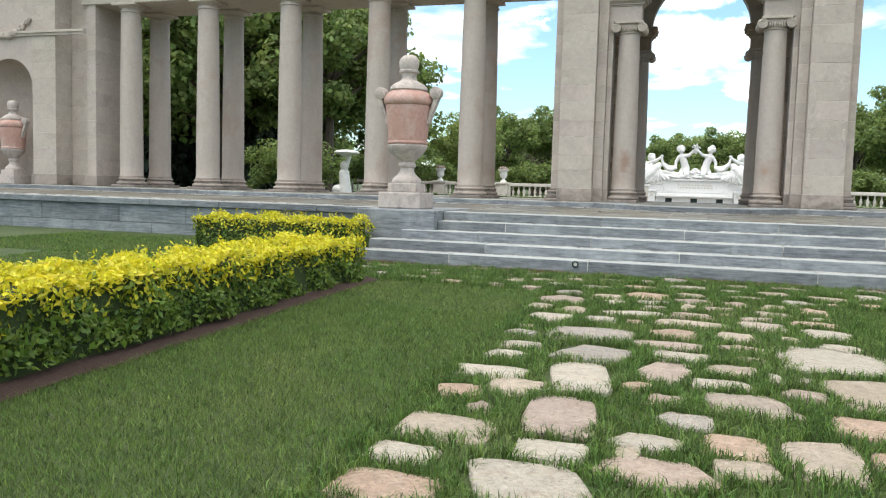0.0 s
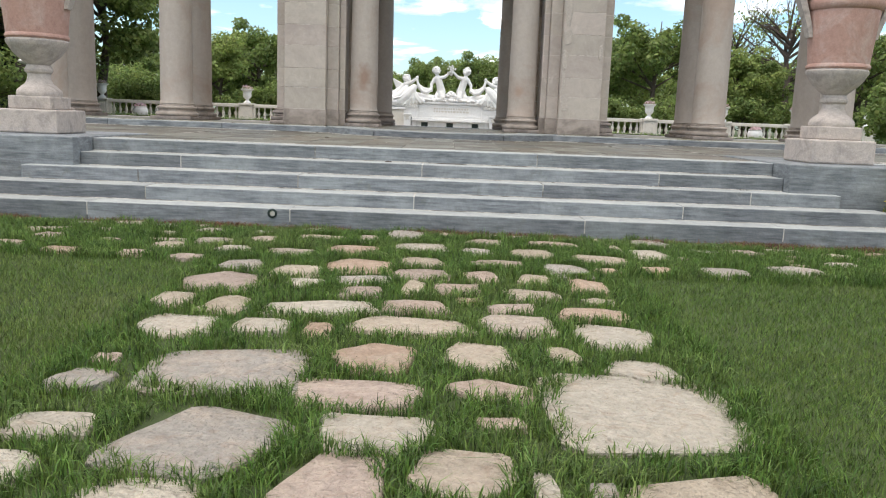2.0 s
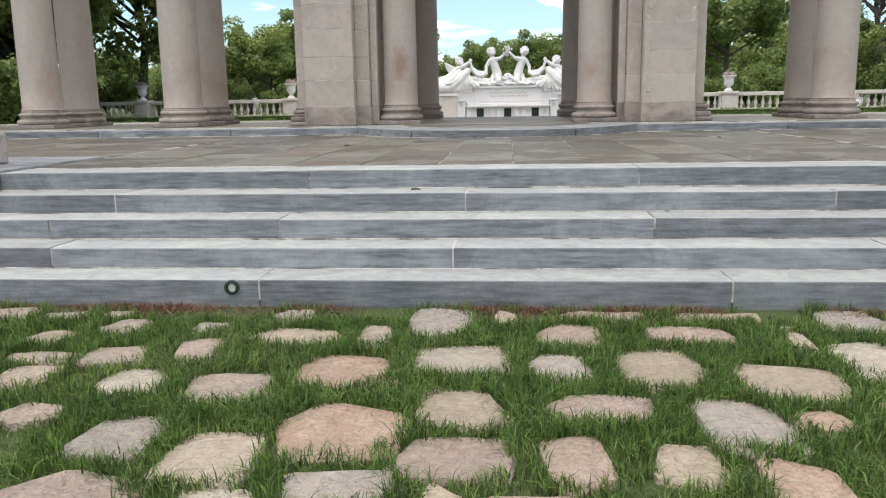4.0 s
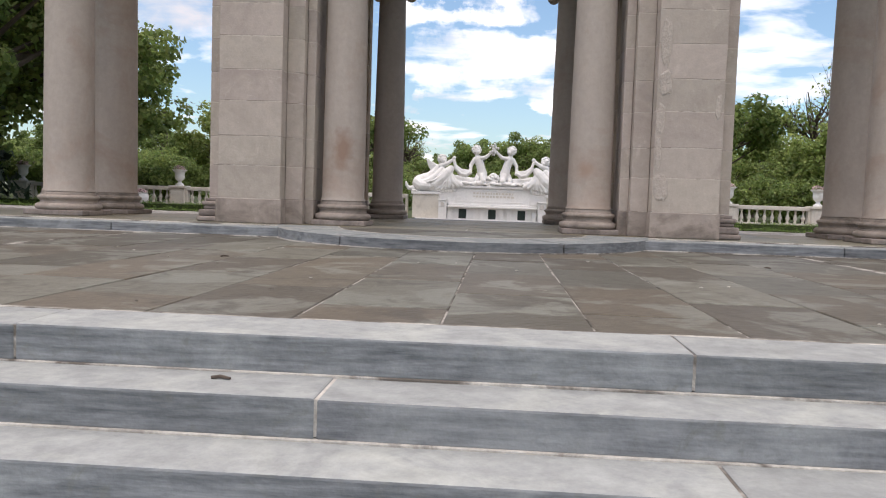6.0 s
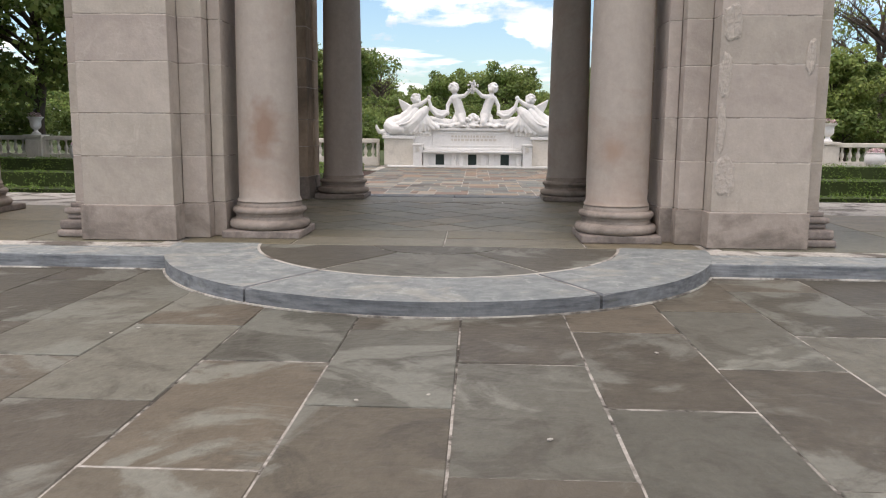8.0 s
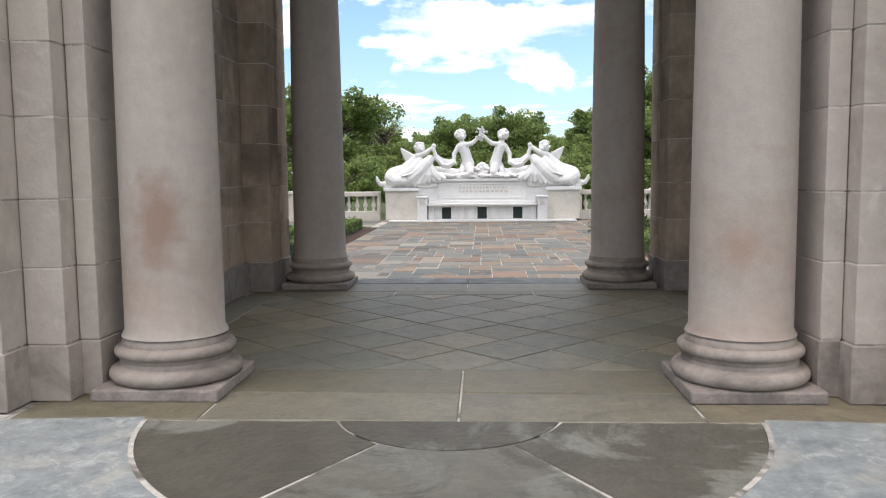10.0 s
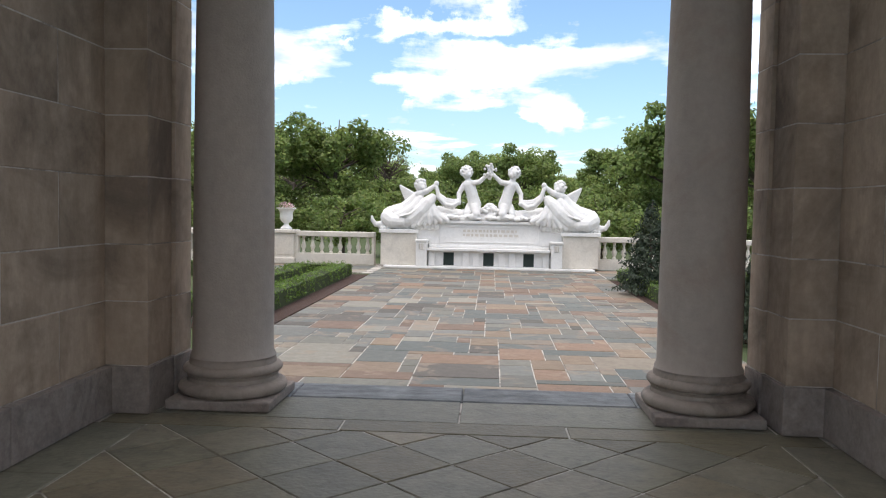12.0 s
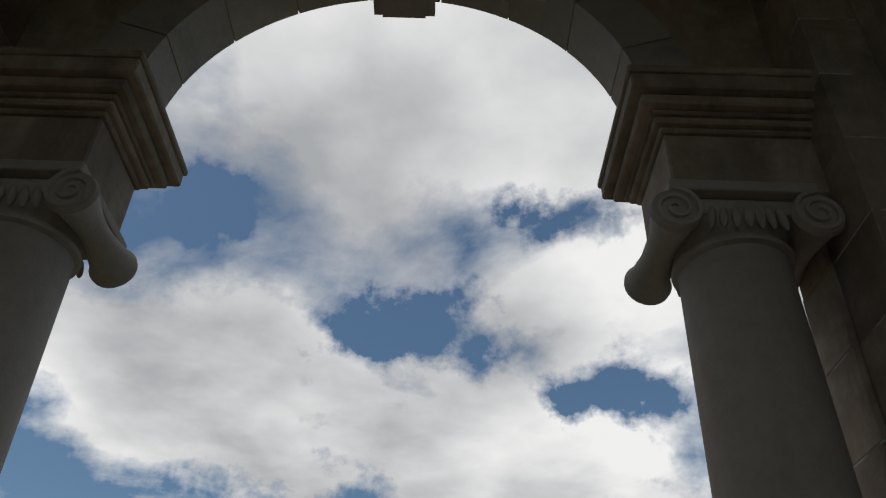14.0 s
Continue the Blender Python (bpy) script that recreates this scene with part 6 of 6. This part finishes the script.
PATH_STONES[10] = ((0.6, 10, 0.46, 0.26), (1.86, 10.02, 0.27, 0.21), (2.4, 10.05, 0.42, 0.4), (-1.06, 10.21, 0.41, 0.41), (3.06, 10.22, 0.43, 0.39), (-1.53, 10.23, 0.31, 0.35),
                  (-2.08, 10.31, 0.28, 0.3), (1.48, 10.35, 0.47, 0.49), (-2.6, 10.41, 0.21, 0.15), (-0.56, 10.44, 0.45, 0.5), (0.44, 10.51, 0.28, 0.33), (0.92, 10.51, 0.42, 0.55),
                  (-0.01, 10.57, 0.46, 0.4), (-1.78, 10.6, 0.32, 0.32), (1.96, 10.67, 0.31, 0.51), (-1.4, 10.69, 0.25, 0.36), (-2.32, 10.9, 0.29, 0.3), (1.72, 10.92, 0.11, 0.33),
                  (-0.91, 10.94, 0.49, 0.3), (-0.51, 10.98, 0.18, 0.35))
PATH_STONES[11] = ((1.17, 11, 0.53, 0.29), (0.53, 11.01, 0.36, 0.39), (-1.98, 11.1, 0.26, 0.29), (-1.48, 11.11, 0.23, 0.19), (-0.19, 11.22, 0.36, 0.57), (0.2, 11.3, 0.13, 0.32),
                  (2.12, 11.3, 0.38, 0.46), (-1.06, 11.35, 0.24, 0.26), (1.4, 11.37, 0.55, 0.17), (0.75, 11.38, 0.5, 0.18))
PR = random.Random(21)
stones = [(x, y, w / 2, d / 2, PR.uniform(-5, 5)) for metre in PATH_STONES.values() for x, y, w, d in metre]


def clear(x, y, a, b, gap):
    for X_, Y_, A_, B_, _ in stones:
        if abs(x - X_) < a + A_ + gap and abs(y - Y_) < b + B_ + gap * 0.8:
            return False
    return True


row = 1.2
while row < 5.0:
    dep = PR.uniform(0.20, 0.38)
    skew = PR.uniform(-0.05, 0.05)
    x_ = (-1.48 if row < 3.3 else 0.80) + PR.uniform(0, 0.12)
    while x_ < 1.42:
        w_ = min(PR.choice((0.22, 0.30, 0.36, 0.42, 0.55)) * PR.uniform(0.9, 1.1), 1.5 - x_)
        b_ = dep * PR.uniform(0.72, 1.0) / 2
        if w_ > 0.14:
            y_ = row + dep / 2 + PR.uniform(-0.07, 0.07) + skew * x_
            if clear(x_ + w_ / 2, y_, w_ / 2, b_, 0.012):
                stones.append((x_ + w_ / 2, y_, w_ / 2, b_, PR.uniform(-10, 10)))
            elif clear(x_ + w_ / 2, y_, w_ / 4, b_ * 0.6, 0.015):
                stones.append((x_ + w_ / 2, y_, w_ / 4, b_ * 0.6, PR.uniform(-10, 10)))
        x_ += w_ + PR.uniform(0.05, 0.11)
    row += dep + PR.uniform(0.05, 0.10)
for tries, (wl_, wh_), (dl_, dh_) in ((90, (0.28, 0.46), (0.17, 0.26)), (80, (0.12, 0.22), (0.08, 0.14))):
    for _ in range(tries):
        y_ = PR.uniform(9.9, 11.42)
        lim = 4.6
        a_, b_ = PR.uniform(wl_, wh_) / 2, PR.uniform(dl_, dh_) / 2
        x_ = PR.uniform(-lim + a_ * 0.6, lim - a_ * 0.6)
        if clear(x_, y_, a_, b_, 0.035):
            stones.append((x_, y_, a_, b_, PR.uniform(-14, 14)))


def stone_mesh(a, b):
    """A worn slab: an uneven outline, a soft upper edge and a slightly dished top."""
    m = PR.choice((4, 4, 4, 5))
    k = PR.uniform(4, 9)
    off = math.pi / 4 + PR.uniform(-0.22, 0.22)
    corners = []
    for i in range(m):
        t = off + 2 * math.pi * (i + PR.uniform(-0.13, 0.13)) / m
        c, s = math.cos(t), math.sin(t)
        r = (abs(c) ** k + abs(s) ** k) ** (-1 / k) * PR.uniform(0.95, 1.10)
        corners.append((a * r * c, b * r * s))
    out = []
    for p, q in zip(corners, corners[1:] + corners[:1]):
        bow = PR.uniform(0.0, 0.06)
        for f in (0.10, 0.36, 0.64, 0.90):
            x, y = p[0] + (q[0] - p[0]) * f, p[1] + (q[1] - p[1]) * f
            g = 1 + bow * math.sin(math.pi * f) + PR.uniform(-0.018, 0.018)
            out.append((x * g, y * g))
    n = len(out)
    bm = bmesh.new()
    lvl = []
    for f, z in ((1.0, -0.05), (1.02, 0.008), (0.97, 0.022), (0.55, 0.026)):
        lvl.append([bm.verts.new((x * f, y * f, z + (PR.uniform(-0.004, 0.004) if f < 1 else 0))) for x, y in out])
    for p, q in zip(lvl, lvl[1:]):
        for i in range(n):
            bm.faces.new((p[i], p[(i + 1) % n], q[(i + 1) % n], q[i]))
    c = bm.verts.new((0, 0, 0.024))
    for i in range(n):
        bm.faces.new((lvl[-1][i], lvl[-1][(i + 1) % n], c))
    return bm


for x_, y_, a_, b_, t_ in stones:
    so = part("path_stone", stone_mesh(a_ * 1.10, b_ * 1.12), STEPPER, smooth=True)
    so.parent = path
    so.matrix_parent_inverse = path.matrix_basis.inverted()
    so.matrix_basis = pose(x_, y_, lawn_z(y_) + PR.uniform(-0.006, 0.008), PR.uniform(-1.5, 1.5), PR.uniform(-1.5, 1.5), t_)

SX = np.array([s[0] for s in stones])
SY = np.array([s[1] for s in stones])
SA = np.array([s[2] for s in stones])
SB = np.array([s[3] for s in stones])


def off_stones(p, grow):
    keep = np.ones(len(p), bool)
    for x_, y_, a_, b_ in zip(SX, SY, SA, SB):
        d = (np.abs(p[:, 0] - x_) / (a_ * grow)) ** 2.4 + (np.abs(p[:, 1] - y_) / (b_ * grow)) ** 2.4
        keep &= d > 1
    return keep


def blades(name, xy, height, width, lean, mat, label, two=False):
    n = len(xy)
    g = np.random.default_rng(31)
    z = -0.02 + (np.clip(xy[:, 1], 1.0, 11.6) - 5) * 0.0175
    a = g.uniform(0, 2 * math.pi, n)
    h = height * g.uniform(0.55, 1.25, n)
    w = width * g.uniform(0.7, 1.3, n)
    la = g.uniform(0, 2 * math.pi, n)
    ll = lean * h * np.abs(g.normal(0.5, 0.5, n))
    base = np.stack([xy[:, 0], xy[:, 1], z - 0.004], 1)
    side = np.stack([np.cos(a) * w, np.sin(a) * w, np.zeros(n)], 1) / 2
    tip = base + np.stack([np.cos(la) * ll, np.sin(la) * ll, h], 1)
    if two:
        mid = base + np.stack([np.cos(la) * ll * 0.3, np.sin(la) * ll * 0.3, h * 0.6], 1)
        tip[:, 2] -= 0.25 * ll
        v = np.stack([base - side, base + side, mid + side * 0.8, mid - side * 0.8, tip], 1).reshape(-1, 3)
        i = np.arange(n)[:, None] * 5
        f = np.concatenate([i + np.array([[0, 1, 2]]), i + np.array([[0, 2, 3]]), i + np.array([[3, 2, 4]])], 0)
    else:
        v = np.stack([base - side, base + side, tip], 1).reshape(-1, 3)
        f = np.arange(3 * n).reshape(n, 3)
    return raw(name, v, f, mat, None, label, "grass", "stuff")


gg = np.random.default_rng(41)
# mown lawn, thinning with distance from the path
xy = np.stack([gg.uniform(-3.7, 3.75, 560000), gg.uniform(1.8, 11.34, 560000)], 1)
far_x = np.abs(xy[:, 0])
keep = (gg.uniform(0, 1, len(xy)) < np.where(xy[:, 1] < 8, 1.0, 0.7))
keep &= ~((far_x < 1.3) & (xy[:, 1] < 10.5))
xy = xy[keep]
xy = xy[off_stones(xy, 0.9)]
blades("lawn_grass", xy, 0.040, 0.0052, 1.1, BLADE, "short mown green lawn grass")
xy = np.concatenate([np.stack([gg.uniform(-9.5, -4.8, 60000), gg.uniform(3.0, 11.2, 60000)], 1), np.stack([gg.uniform(4.8, 8.5, 30000), gg.uniform(4.0, 11.2, 30000)], 1), np.stack([gg.uniform(-12, -7.2, 30000), gg.uniform(10.5, 14.2, 30000)], 1)])
blades("side_lawn_grass", xy, 0.045, 0.011, 0.8, BLADE, "short mown green lawn grass beyond the hedge")
# long tufts between the stones
tc = np.stack([gg.uniform(-1.62, 1.62, 6800), gg.uniform(1.8, 11.27, 6800)], 1)
tc2 = np.stack([gg.uniform(-4.6, 4.6, 5200), gg.uniform(9.75, 11.27, 5200)], 1)
tc = np.concatenate([tc, tc2])
tc = tc[off_stones(tc, 0.95)]
# tufts crowding against each stone's edge
edge_tufts = []
for x_, y_, a_, b_, t_ in stones:
    k = int(52 * (a_ + b_))
    th = gg.uniform(0, 2 * math.pi, k)
    c_, s_ = np.cos(th), np.sin(th)
    r_ = (np.abs(c_) ** 3.2 + np.abs(s_) ** 3.2) ** (-1 / 3.2) * gg.uniform(1.0, 1.1, k)
    edge_tufts.append(np.stack([x_ + (a_ * r_ + 0.012) * c_, y_ + (b_ * r_ + 0.012) * s_], 1))
edge_tufts = np.concatenate(edge_tufts)
tc = np.concatenate([tc, edge_tufts[off_stones(edge_tufts, 0.99)]])
xy = np.repeat(tc, 16, 0) + gg.normal(0, 0.026, (len(tc) * 16, 2))
xy = xy[off_stones(xy, 0.93)]
blades("tall_grass", xy, 0.084, 0.0055, 1.15, BLADE_LONG, "longer tufted green grass growing between the path stones", True)
xy = np.stack([gg.uniform(-1.6, 1.6, 120000), gg.uniform(1.8, 10.8, 120000)], 1)
xy = xy[off_stones(xy, 0.9)]
blades("joint_grass", xy, 0.036, 0.005, 0.8, BLADE, "short grass between the path stones")

# dry brown litter against the lowest step
xy = np.stack([gg.uniform(-4.8, 4.8, 15000), 11.59 - np.abs(gg.normal(0, 0.15, 15000))], 1)
xy = xy[(np.sin(xy[:, 0] * 2.3) + np.sin(xy[:, 0] * 5.9 + 1) + gg.normal(0, 0.7, len(xy))) > 0.0]
blades("dry_litter", xy, 0.046, 0.010, 1.9, LITTER, "dry brown grass litter lying along the lowest step")

# ---- small litter ----
tw = bmesh.new()
tube(tw, [(0, 0, 0), (0.03, 0.006, 0.004), (0.07, 0.0, 0.0)], [0.006, 0.007, 0.005], 6)
t1 = tagged(part("fallen_twig", tw, BARK, smooth=True), "short dark fallen twig lying on a step", "twig", "fallen twigs")
t1.matrix_basis = pose(-0.52, 12.78, 0.705)
for x, y, t in ((-1.75, 16.3, 40), (2.9, 17.3, 120)):
    copy_thing(t1, pose(x, y, T + 0.006, 0, 0, t))
chip = bmesh.new()
bmesh.ops.create_icosphere(chip, subdivisions=1, radius=1, matrix=Matrix.Diagonal((0.014, 0.009, 0.005, 1)))
c0 = tagged(part("stone_chip", chip, MORTAR), "small pale stone chip lying on the flagstones", "stone chip", "stone chips")
c0.matrix_basis = pose(-0.75, 14.3, T + 0.004)
CR = random.Random(3)
for i in range(16):
    copy_thing(c0, pose(CR.uniform(-3, 3), CR.uniform(13.5, 17.6), T + 0.005, 0, 0, CR.uniform(0, 360)))
spot = bmesh.new()
lathe(spot, [(0.045, 0.0), (0.045, 0.03), (0.03, 0.035), (0.03, 0.02), (0.0, 0.02)], segs=20)
sp = tagged(part("step_drain_pipe", spot, HOLE, smooth=True), "small round drain pipe end in the lowest step", "drain pipe")
sp.matrix_basis = pose(-1.52, 11.605, 0.225, 90)
cap = bmesh.new()
lathe(cap, [(0.0, 0.0), (0.026, 0.0), (0.03, -0.006)], segs=16)
cap_ob = part("pipe_cap", cap, STONE_PALE, sp, "pale worn centre of the pipe")
cap_ob.matrix_basis = pose(0.005, 0.0, 0.024)
